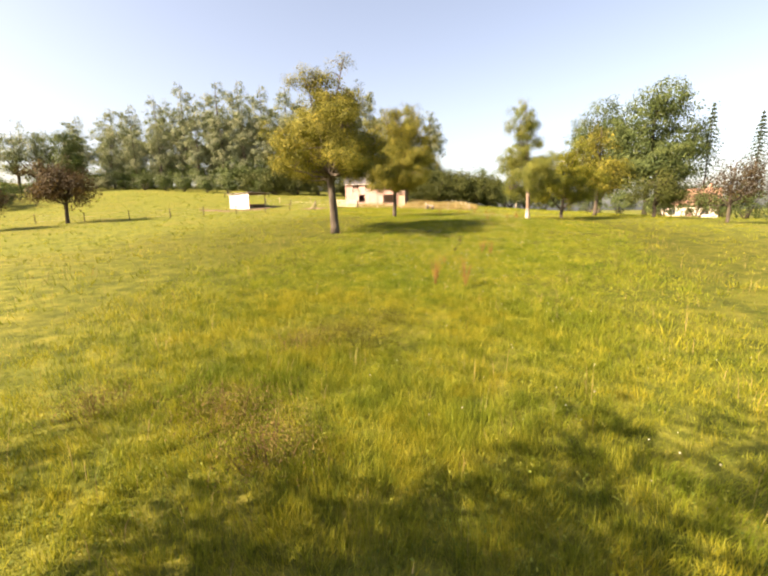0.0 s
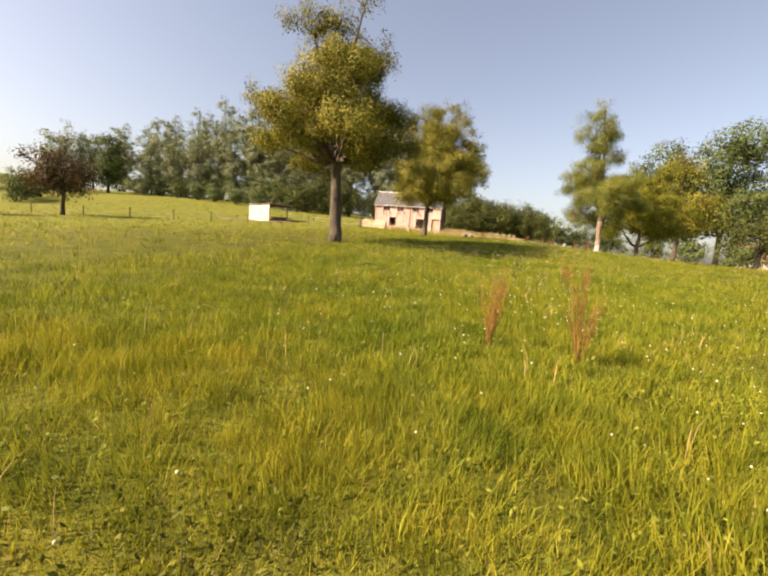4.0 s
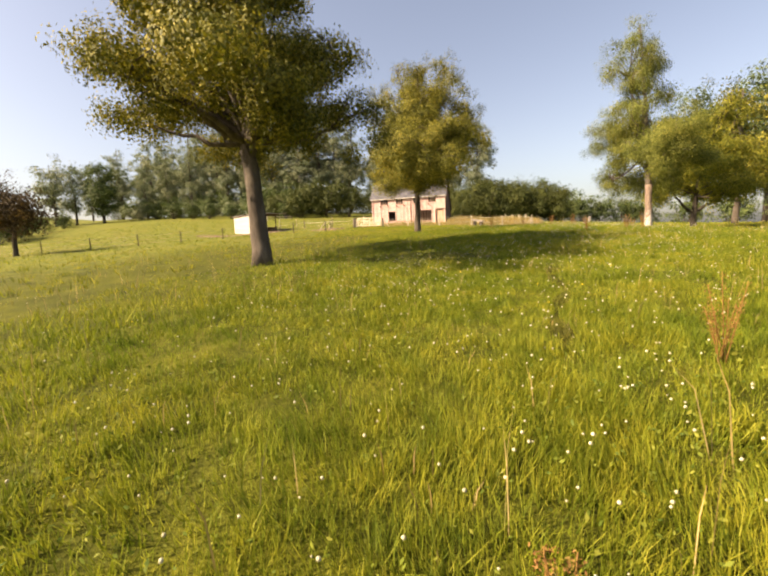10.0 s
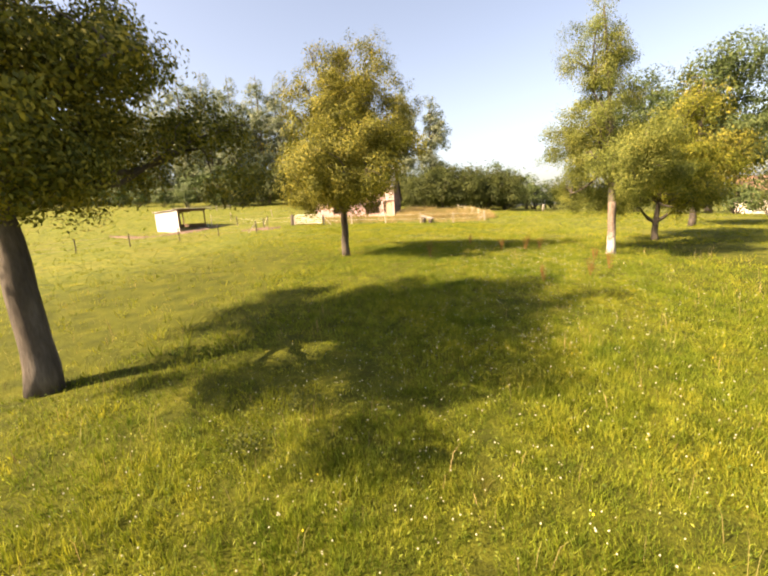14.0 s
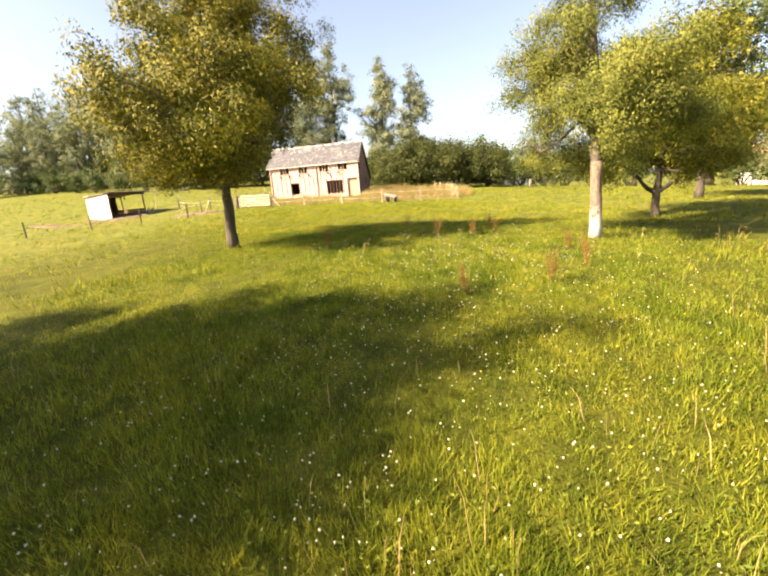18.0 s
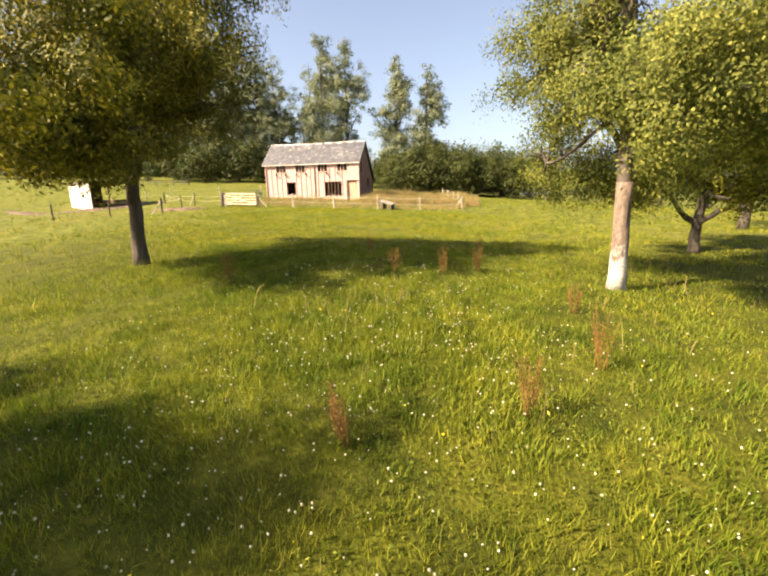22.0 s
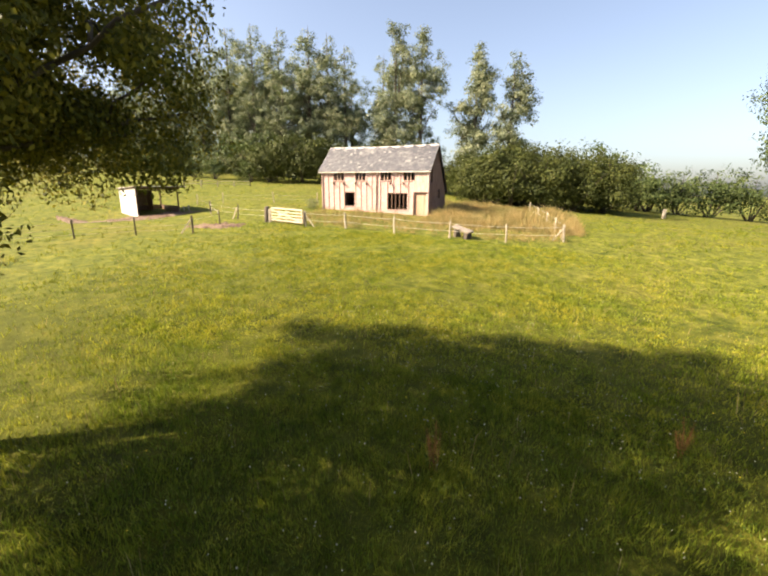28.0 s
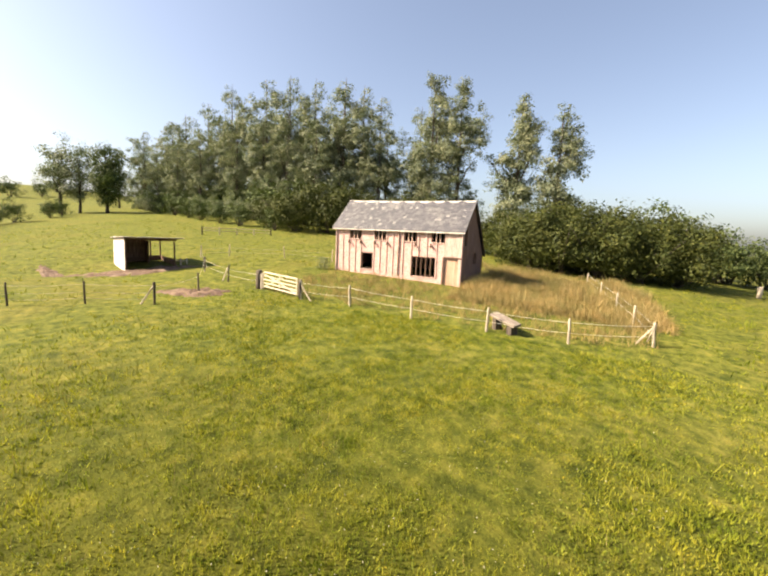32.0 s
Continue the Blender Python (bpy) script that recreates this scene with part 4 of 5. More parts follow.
def build_gate():
    a, b = Vector((-10.0, -9.5)), Vector((-6.55, -10.25))
    z = float(ground_z(*a))
    g = thing("field_gate", a.x, a.y, z, "pale wooden five-bar field gate, shut", "gate", turn=math.degrees(math.atan2(b.y - a.y, b.x - a.x)))
    w = (b - a).length
    for k, h in enumerate((0.24, 0.46, 0.68, 0.90, 1.14)):
        part("bar", beam_bm((0.05, 0, h), (w - 0.1, 0, h - 0.1), 0.035, 0.085 if k < 4 else 0.1, 0.006, 0.004), M["gate"], g)
    for x in (0.05, w - 0.12, w * 0.5):
        part("upright", box_bm(x - 0.04, x + 0.04, -0.045, -0.02, 0.12, 1.12, 0.006), M["gate"], g)
    part("diagonal", beam_bm((0.1, 0.03, 1.0), (w - 0.2, 0.03, 0.15), 0.03, 0.09, 0.006), M["gate"], g)
    part("diagonal", beam_bm((0.1, 0.035, 0.2), (w * 0.55, 0.035, 0.95), 0.03, 0.09, 0.006), M["gate"], g)
    for x, y, r, h, nm in ((-10.45, -9.4, 0.2, 1.2, "gatepost"), (-6.4, -10.3, 0.11, 1.15, "gatepost")):
        zz = float(ground_z(x, y))
        p = thing(nm, x, y, zz, "stout dark wooden gatepost" if r > 0.15 else "dark round gatepost with a pale strut", "post", "gateposts")
        tube_obj("shaft", [(0, 0, -0.3), (0, 0, 0.3), (0.01, 0, h * 0.7), (0, 0.01, h - 0.04), (0, 0, h)], np.array([1.05, 1.0, 1.0, 0.95, 0.7]) * r, M["post_dark"], p, 9, 0.06)
        if r < 0.15:
            part("strut", beam_bm((0.95, -0.1, -0.1), (0.06, 0, 0.9), 0.07, 0.07, 0.012), M["post"], p)
        else:
            part("cheek", box_bm(0.2, 0.34, -0.1, 0.1, -0.2, 1.0, 0.02), M["post"], p)


build_gate()


def build_trough():
    x, y = 5.0, -9.3
    # a tilted weathered wooden plank, not stone
    t = thing("stone_slab_bench", x, y, float(ground_z(x, y)), "grey weathered slab propped on dark blocks beside the fence", "bench", turn=-28)
    part("slab", turned(box_bm(-0.75, 0.75, -0.3, 0.3, 0, 0.12, 0.03, 0.015), pose(0, 0, 0.52, 6, 12, 0)), M["grey_wood"], t)
    part("block", box_bm(-0.55, -0.3, -0.22, 0.22, -0.1, 0.56, 0.02, 0.01), M["post_dark"], t)
    part("block", box_bm(0.3, 0.6, -0.24, 0.22, -0.1, 0.38, 0.02, 0.01), M["post_dark"], t)


build_trough()


def single_post(x, y, label, r=0.18, h=1.2):
    p = thing("marker_post", x, y, float(ground_z(x, y)), label, "post")
    tube_obj("shaft", [(0, 0, -0.3), (0, 0, 0.4), (0, 0, h - 0.05), (0, 0, h)], np.array([1, 1, 1, 0.75]) * r, M["post"], p, 6, 0.05)


single_post(22.6, 20.2, "pale square post alone at the meadow's edge", 0.22, 1.1)


# ---- orchard trees ----
tree("pear_tree", 0.4, -47.4, "tall old pear tree with yellow-green leaves and grey trunk",
     [(0, 0, 0), (-0.05, 0.05, 1.5), (-0.2, 0.1, 3.0), (-0.32, 0.15, 4.3), (-0.25, 0.0, 6.8), (-0.1, -0.4, 9.4)], [0.29, 0.255, 0.235, 0.21, 0.12, 0.03],
     [(-0.1, -0.6, 8.9, 1.9, 1.9, 1.05), (0.3, -0.7, 8.3, 2.2, 2.1, 1.4), (-0.4, 0.9, 8.2, 1.9, 1.9, 1.4), (-0.4, 0.2, 7.0, 2.4, 2.6, 1.6), (-2.2, 0.8, 6.0, 2.0, 2.1, 1.4), (1.6, 0.7, 5.8, 2.0, 2.2, 1.5), (0.2, -2.9, 5.8, 2.2, 2.1, 1.5), (0.4, -2.0, 7.0, 1.7, 1.7, 1.4), (0.0, 2.9, 5.7, 2.2, 2.1, 1.5), (-3.2, -0.4, 5.0, 1.5, 1.6, 1.1), (-3.7, -0.3, 6.2, 1.2, 1.2, 0.8), (2.2, -0.8, 4.7, 1.4, 1.6, 1.1), (-1.4, -2.9, 4.5, 1.5, 1.5, 1.0), (1.7, -3.0, 4.4, 1.5, 1.5, 1.0), (2.1, 2.8, 4.6, 1.6, 1.6, 1.2), (-2.0, 3.0, 4.6, 1.5, 1.6, 1.1), (-0.2, 0, 5.0, 2.4, 2.6, 1.2)],
     1600, 104, 0.21, 0.048, M["pear"], M["bark"], 34, 0.3, 0.12, share=8, clump=1.75, seed=21, forks=(([(-0.22, 0.1, 3.2), (0.5, -0.3, 4.6), (1.3, -0.5, 6.4)], 0.13), ([(-0.25, 0.1, 3.5), (-1.1, 0.4, 4.8), (-2.0, 0.6, 6.2)], 0.12)), group="orchard trees", fill=2.7, twigs=120)
tree("pear_tree", 2.55, -33.15, "broad pear tree with dense olive-green crown and bare trunk",
     [(0, 0, 0), (0.0, 0.0, 1.2), (0.02, 0.02, 2.4), (0.0, 0.2, 4.6), (0.05, 0.6, 7.0), (0.1, 0.9, 10.2)], [0.21, 0.18, 0.17, 0.12, 0.085, 0.03],
     [(0.3, 1.2, 9.2, 2.1, 2.2, 1.7), (-0.7, 1.0, 7.9, 2.1, 2.4, 1.7), (1.5, 0.6, 7.7, 2.1, 2.3, 1.7), (-1.2, 0.6, 5.9, 1.9, 2.2, 1.6), (1.9, 0.0, 6.1, 1.9, 2.1, 1.6), (0.6, -2.6, 5.8, 2.4, 2.2, 1.6), (-0.1, 2.7, 6.4, 2.1, 1.9, 1.6), (2.7, -1.8, 5.1, 1.7, 1.6, 1.3), (-1.4, -0.8, 4.0, 1.3, 1.4, 1.2), (-1.9, 3.0, 4.6, 1.6, 1.6, 1.3), (0.5, 2.8, 5.2, 1.4, 1.3, 1.1), (-0.5, -2.8, 3.9, 1.4, 1.4, 1.2), (0.8, -3.7, 4.2, 1.5, 1.4, 1.2), (1.9, -3.7, 3.7, 1.7, 1.4, 1.1), (-0.7, -2.2, 3.2, 1.0, 1.1, 0.9), (0.3, 0, 4.9, 2.6, 2.7, 1.3), (0.5, -2.3, 3.3, 1.7, 1.5, 0.8), (-0.9, -1.2, 3.2, 1.6, 1.5, 0.8), (1.5, -2.9, 3.5, 1.4, 1.4, 0.8), (-1.6, 0.6, 3.6, 1.5, 1.6, 0.9), (0.6, 0.2, 3.7, 2.0, 2.0, 0.8)],
     2000, 108, 0.21, 0.047, M["pear"], M["bark"], 30, 0.35, 0.15, share=6, clump=1.8, seed=22, forks=(([(0.02, 0.02, 2.2), (0.55, -0.1, 3.2), (1.15, -0.2, 4.6), (1.7, -0.1, 6.6)], 0.15), ([(0.0, 0.0, 2.5), (-0.5, -0.4, 3.6), (-1.3, -0.7, 5.2)], 0.12)), group="orchard trees", fill=2.7, twigs=120)
tree("pear_tree", 15.33, -33.1, "tall pointed pear tree with bright leaves and limewashed trunk",
     [(0, 0, 0), (-0.03, 0.02, 1.2), (-0.06, 0.03, 2.4), (-0.12, 0.03, 4.2), (-0.35, 0, 7.0), (-0.75, 0, 10.6)], [0.185, 0.16, 0.15, 0.12, 0.08, 0.03],
     [(-0.9, 0.3, 8.9, 1.5, 1.5, 1.8), (-0.9, 0.3, 9.9, 1.1, 1.1, 1.1), (-0.5, 0.2, 7.2, 2.0, 2.0, 1.6), (-1.4, 0.8, 5.7, 1.8, 1.8, 1.5), (0.9, -0.9, 5.1, 1.6, 1.7, 1.4), (-1.5, 0.7, 4.7, 1.2, 1.3, 1.1), (0.6, 2.0, 5.0, 1.9, 1.8, 1.5), (0.5, -2.0, 4.2, 1.6, 1.4, 1.3), (1.6, -0.5, 3.9, 1.2, 1.3, 1.1), (-0.8, -1.1, 4.2, 1.2, 1.2, 1.0), (-0.9, 2.4, 3.5, 1.5, 1.4, 1.1), (0.3, -2.2, 3.3, 1.1, 1.0, 0.8), (1.0, 1.2, 2.9, 1.5, 1.4, 0.8), (-1.3, 1.6, 3.1, 1.0, 1.0, 0.7), (-0.2, 0, 4.8, 2.0, 2.0, 1.3)],
     1250, 142, 0.19, 0.035, M["pear_grey"], M["bark"], 28, 0.4, 0.2, share=8, clump=1.8, seed=23, forks=(([(-0.07, 0.03, 2.9), (0.45, -0.3, 3.9), (0.9, -0.8, 5.4)], 0.09), ([(-0.08, 0.03, 3.0), (-0.6, 0.3, 4.0), (-1.4, 0.7, 5.4)], 0.09)), group="orchard trees", lime=2.55, fill=2.7, twigs=100)
tree("apple_tree", 20.3, -25.8, "round apple tree with yellow-green leaves and a dark twisted trunk",
     [(0, 0, 0), (-0.03, 0.05, 0.6), (0.0, 0.1, 1.15), (0.1, 0.1, 2.2), (0.2, 0, 4.2), (0.3, 0, 6.8)], [0.2, 0.175, 0.165, 0.12, 0.09, 0.03],
     [(0.3, 0.0, 6.0, 2.5, 2.5, 1.9), (-1.7, 0.2, 4.4, 2.0, 2.2, 1.6), (2.1, 0.0, 4.5, 2.3, 2.3, 1.8), (0.3, -1.6, 4.0, 2.4, 2.0, 1.6), (0.2, 1.6, 4.2, 2.4, 2.0, 1.6), (3.0, 0.4, 2.9, 1.3, 1.4, 1.0), (-2.5, -0.4, 2.7, 1.2, 1.4, 1.0), (0.6, -1.8, 2.5, 1.6, 1.2, 0.8), (0.6, 1.2, 2.7, 1.8, 1.4, 0.9)],
     800, 74, 0.22, 0.062, M["apple"], M["bark_dark"], 22, 0.4, 0.2, share=7, clump=1.9, seed=24, forks=(([(0.0, 0.1, 1.0), (-0.55, 0.1, 1.5), (-1.1, 0.0, 2.2), (-1.8, -0.1, 3.6)], 0.12), ([(0.0, 0.1, 1.1), (0.6, 0.1, 1.55), (1.3, 0.1, 2.0), (2.3, 0.1, 3.6)], 0.13)), group="orchard trees", twigs=80)
tree("pear_tree", 26.6, -17.2, "tall olive-green pear tree behind the apple tree",
     [(0, 0, 0), (0.1, 0, 2.0), (0.15, 0, 4.0), (0.1, 0, 7.0), (0, 0, 11.0)], [0.25, 0.2, 0.17, 0.11, 0.03],
     [(0.0, 0.0, 9.2, 1.9, 1.9, 2.6), (-1.2, 0.2, 6.4, 2.2, 2.2, 2.0), (1.3, 0.0, 6.2, 2.2, 2.2, 2.0), (0.1, -1.2, 4.6, 2.2, 2.0, 1.6), (0.6, 1.4, 5.0, 2.2, 1.9, 1.8)],
     320, 56, 0.38, 0.11, M["pear"], M["bark"], 14, 0.4, 0.3, seed=25, group="orchard trees", twigs=40)
tree("apple_tree", 32.0, -20.8, "low spreading apple tree with dull green crown",
     [(0, 0, 0), (0.1, 0, 0.9), (-0.1, 0.1, 1.6), (0.1, 0, 2.6), (0.1, 0, 4.6)], [0.2, 0.18, 0.16, 0.1, 0.03],
     [(0.0, 0.0, 3.9, 2.6, 2.6, 1.5), (-2.0, 0.2, 3.1, 1.7, 1.8, 1.2), (2.1, 0.0, 3.0, 1.8, 1.8, 1.2), (0.1, -1.6, 2.9, 1.9, 1.5, 1.1)],
     220, 50, 0.36, 0.10, M["hedge"], M["bark_dark"], 14, 0.4, 0.25, seed=26, group="orchard trees", twigs=30)
tree("dying_tree", 33.2, -31.8, "sparse fruit tree with brown withered leaves",
     [(0, 0, 0), (0.05, 0, 1.5), (0.0, 0.1, 3.0), (0.1, 0, 5.4)], [0.15, 0.13, 0.10, 0.03],
     [(0.0, 0.0, 4.4, 2.2, 2.2, 1.5), (-1.5, 0.2, 3.2, 1.3, 1.4, 1.2), (1.6, 0.0, 3.3, 1.4, 1.4, 1.1)],
     150, 34, 0.36, 0.08, M["plum"], M["bark"], 16, 0.6, 0.5, seed=27, group="orchard trees", twigs=50)
# unseen tree behind the path's start, added and placed for its cast shade
tree("pear_tree", 0.1, -77.9, "unseen pear tree added to cast shade over the meadow's lower end",
     [(0, 0, 0), (0.0, 0.0, 1.5), (0.12, 0.05, 2.8), (0.05, 0.1, 4.6), (0.1, 0, 7.0), (-0.1, 0, 9.4)], [0.27, 0.24, 0.22, 0.17, 0.11, 0.03],
     [(0.0, 0.0, 7.6, 2.8, 2.7, 2.2), (-1.9, 0.2, 5.4, 2.6, 2.5, 2.0), (2.0, 0.0, 5.5, 2.7, 2.6, 2.0), (0.1, -1.5, 4.8, 2.8, 2.3, 1.8), (0.0, 1.6, 5.0, 2.7, 2.3, 1.8), (1.0, 2.2, 6.6, 2.6, 2.3, 2.0), (2.2, 1.8, 4.6, 2.0, 2.0, 1.6)],
     420, 60, 0.36, 0.12, M["pear"], M["bark"], 16, 0.35, 0.35, seed=29, group="orchard trees", twigs=20)
tree("plum_tree", -38.5, -30.4, "dark reddish-leaved plum tree beside the paddock fence",
     [(0, 0, 0), (0.05, 0, 1.2), (0.1, 0.1, 2.6), (0.1, 0, 6.2)], [0.24, 0.2, 0.17, 0.04],
     [(0.0, 0.0, 5.2, 3.0, 3.0, 1.9), (-2.2, 0.2, 4.0, 2.0, 2.0, 1.5), (2.4, 0.0, 4.1, 2.0, 2.0, 1.4)],
     200, 46, 0.42, 0.13, M["plum"], M["bark_dark"], 14, 0.4, 0.3, seed=28, group="orchard trees", twigs=30)

tree("plum_tree", -41.0, -38.0, "small leaning plum tree with dark dull leaves by the fence",
     [(0, 0, 0), (-0.25, 0, 1.0), (-0.5, 0.1, 2.0), (-0.6, 0, 4.6)], [0.2, 0.17, 0.14, 0.04],
     [(-0.6, 0.0, 4.4, 2.4, 2.4, 1.5), (-2.2, 0.2, 3.6, 1.7, 1.8, 1.2), (1.1, 0.0, 3.6, 1.8, 1.8, 1.2)],
     190, 50, 0.4, 0.1, M["plum"], M["bark_dark"], 12, 0.4, 0.3, seed=30, group="orchard trees", twigs=30)

# ---- poplars ----
def poplar(seed, x, y, h, width, label, clusters=820, leaf=0.19):
    k = h / 26.0
    g = np.random.default_rng(seed)
    blobs = [(0, 0, 4.5 * k, 1.6 * width, 1.6 * width, 2.2 * k)]
    for z in np.linspace(6, 22.5, 9):
        w = width * (1.9 if z < 16 else 1.9 * (25.5 - z) / 9.5 + 0.35)
        a = g.uniform(0, 6.28)
        blobs.append((math.cos(a) * w * 0.55, math.sin(a) * w * 0.55, z * k, w * 0.85, w * 0.85, 2.7 * k))
    blobs.append((0, 0, 24 * k, 0.55 * width, 0.55 * width, 2.0 * k))
    return tree("poplar", x, y, label, [(0, 0, 0), (0.1, 0, 6 * k), (0, 0.1, 14 * k), (0, 0, 25 * k)], [0.42, 0.34, 0.22, 0.03], blobs,
                clusters, 22, 0.42, leaf, M["poplar"], M["bark"], 12, 0.2, 0.0, group="row of poplars", seed=seed, fill=1.9, twigs=0, clump=1.5, share=3)


TALL = "tall slender poplar with grey-green shimmering leaves"
tops = {46.0: [(2.2, 26.2), (-4.5, 27.5)], 45.0: [(-14.9, 32.0), (-20.2, 32.6), (-73.0, 38.0)],
        44.0: [(-31.0, 30.6), (-35.0, 32.9), (-39.4, 34.8), (-47.0, 36.6), (-54.0, 37.2), (-61.0, 37.2)], 47.0: [(-83.9, 35.2), (-92.9, 33.4)], 49.0: [(-101.5, 33.2), (-114.8, 31.4), (-128.4, 27.5)],
        52.0: [(-67.0, 34.0), (-45.0, 33.5), (-79.0, 34.0), (-108.0, 31.0)], 54.0: [(-26.5, 31.0), (-58.0, 35.5), (-88.0, 33.5), (-97.0, 32.0), (-121.0, 29.0)],
        40.0: [(-43.5, 27.0), (-51.0, 28.0), (-58.0, 28.5), (-66.0, 28.0), (-78.5, 26.5), (-87.0, 24.0), (-95.0, 23.0)], 57.0: [(-36.0, 29.0), (-72.0, 32.0), (-82.0, 30.0), (-104.0, 26.0)]}
kinds = [poplar(31, 2.2, 46.0, 24.5, 1.65, TALL, 760), poplar(32, -14.9, 45.0, 28.5, 2.05, TALL), poplar(33, -47.0, 44.0, 31.0, 2.75, TALL, 700, 0.21)]
heights = [24.5, 28.5, 31.0]
g = np.random.default_rng(5)
for y, row in tops.items():
    for x, top in row:
        if (x, y) in ((2.2, 46.0), (-14.9, 45.0), (-47.0, 44.0)):
            continue
        n = 0 if x > -8 else 1 if x > -25 else 2
        z = float(ground_z(x, y))
        s = 1.05 * (top - z) / heights[n]
        wide = s * g.uniform(0.9, 1.15)
        copy_thing(kinds[n], pose(x, y, z - 0.05, 0, 0, g.uniform(0, 360)) @ Matrix.Diagonal((wide, wide, s, 1)))


# ---- hedges, bushes and far trees ----
def bush(seed, r, h, leaf, label, clusters, per, leaf_size, name="bush"):
    global rng
    rng = np.random.default_rng(seed)
    ob = thing(name, 0, 0, 0, label, "bush", "hedgerow")
    blobs = [(0, 0, h * 0.42, r, r, h * 0.42)]
    for _ in range(6):
        a, q = rng.uniform(0, 6.28), rng.uniform(0.35, 0.75)
        blobs.append((math.cos(a) * r * q, math.sin(a) * r * q, h * rng.uniform(0.35, 0.72), r * 0.5, r * 0.5, h * 0.3))
    ends, v, f = leafy(blobs, clusters, per, 0.3, leaf_size, 0.3, 0.2, 3.2)
    v[:, 2] = np.maximum(v[:, 2], -0.1)
    put("foliage", mesh_from("foliage", v, f), leaf, ob)
    for e in ends[:7]:
        s = np.linspace(0, 1, 5)[:, None]
        a = np.array([rng.normal() * 0.25, rng.normal() * 0.25, -0.2])
        tube_obj("stem", a * (1 - s) + e * s + [0, 0, 0.3] * (s * (1 - s)), np.linspace(0.09, 0.02, 5), M["bark_dark"], ob, 5)
    return ob


def place_all(sample, h0, sites, seed):
    g = np.random.default_rng(seed)
    first = True
    for x, y, h in sites:
        s = h / h0
        m = pose(x, y, float(ground_z(x, y)) - 0.1, 0, 0, g.uniform(0, 360)) @ Matrix.Diagonal((s * g.uniform(0.9, 1.2), s * g.uniform(0.9, 1.2), s, 1))
        if first:
            sample.matrix_world = m
            first = False
        else:
            copy_thing(sample, m @ Matrix.Diagonal((1 / sample.scale[0], 1 / sample.scale[1], 1 / sample.scale[2], 1)))


dark_a = bush(41, 2.8, 6.0, M["hedge"], "large dark green hedge bush", 600, 15, 0.12)
dark_b = bush(42, 2.5, 5.0, M["oak"], "rounded mid-green hedgerow bush", 210, 13, 0.15)
place_all(dark_a, 6.0, [(2.6, 16.0, 6.6), (6.0, 16.5, 7.2), (9.6, 17.0, 7.2), (12.8, 18.0, 6.6), (15.8, 19.0, 6.4), (16.2, 23.0, 7.0), (0.6, 19.5, 6.2), (4.6, 20.5, 7.6), (8.4, 21.5, 8.2), (12.2, 22.5, 7.8),
                        (-2.6, 24.0, 6.0), (-35.0, 24.0, 7.5), (-30.0, 26.0, 8.5), (-25.0, 27.0, 8.0), (-18.5, 27.5, 7.6), (-13.0, 27.5, 7.0), (-7.5, 26.0, 6.5), (-42.0, 25.5, 6.0)], 1)
place_all(dark_b, 5.0, [(-48.0, 24.0, 4.5), (-55.0, 26.0, 4.2), (-63.0, 28.0, 4.6), (-71.0, 31.0, 5.0), (-80.0, 34.0, 5.5), (-89.0, 37.0, 6.0), (-38.5, 22.5, 4.2), (-44.0, 32.0, 8.0), (-53.0, 35.0, 7.6),
                        (19.0, 31.0, 5.2), (21.8, 32.0, 5.6), (23.5, 34.0, 6.4), (27.5, 36.0, 6.0), (32.0, 38.0, 6.6), (37.0, 38.0, 6.0), (42.0, 34.0, 6.0), (46.0, 26.0, 6.4),
                        (49.0, 16.0, 5.6), (51.0, 6.0, 5.4), (52.5, -4.0, 5.0), (53.5, -14.0, 5.0), (54.0, -24.0, 4.8), (54.0, -34.0, 4.8), (53.0, -44.0, 4.8), (42.0, -2.0, 3.8), (45.0, -11.0, 3.6), (46.5, -20.0, 3.8),
                        (15.0, 40.0, 8.5), (21.0, 44.0, 8.0), (-98.0, 17.0, 4.2), (-93.0, 9.0, 4.4), (-88.0, 1.0, 4.6), (-80.0, -6.0, 5.6), (-84.0, -3.0, 6.0), (-76.0, -10.0, 5.4), (-104.0, 22.0, 3.6), (-91.0, 4.5, 3.6),
                        (-50.0, 41.0, 7.0), (-58.0, 41.5, 7.0), (-66.0, 42.0, 7.5), (-74.0, 43.0, 7.5), (-82.0, 44.0, 7.0), (-90.0, 45.0, 7.0), (-98.0, 46.0, 6.5), (-107.0, 47.0, 6.0), (-116.0, 48.0, 6.0),
                        (-240.0, 52.0, 8.0), (-250.0, 66.0, 9.0), (-262.0, 84.0, 8.5), (-236.0, 36.0, 7.5), (-228.0, 20.0, 8.5)], 2)

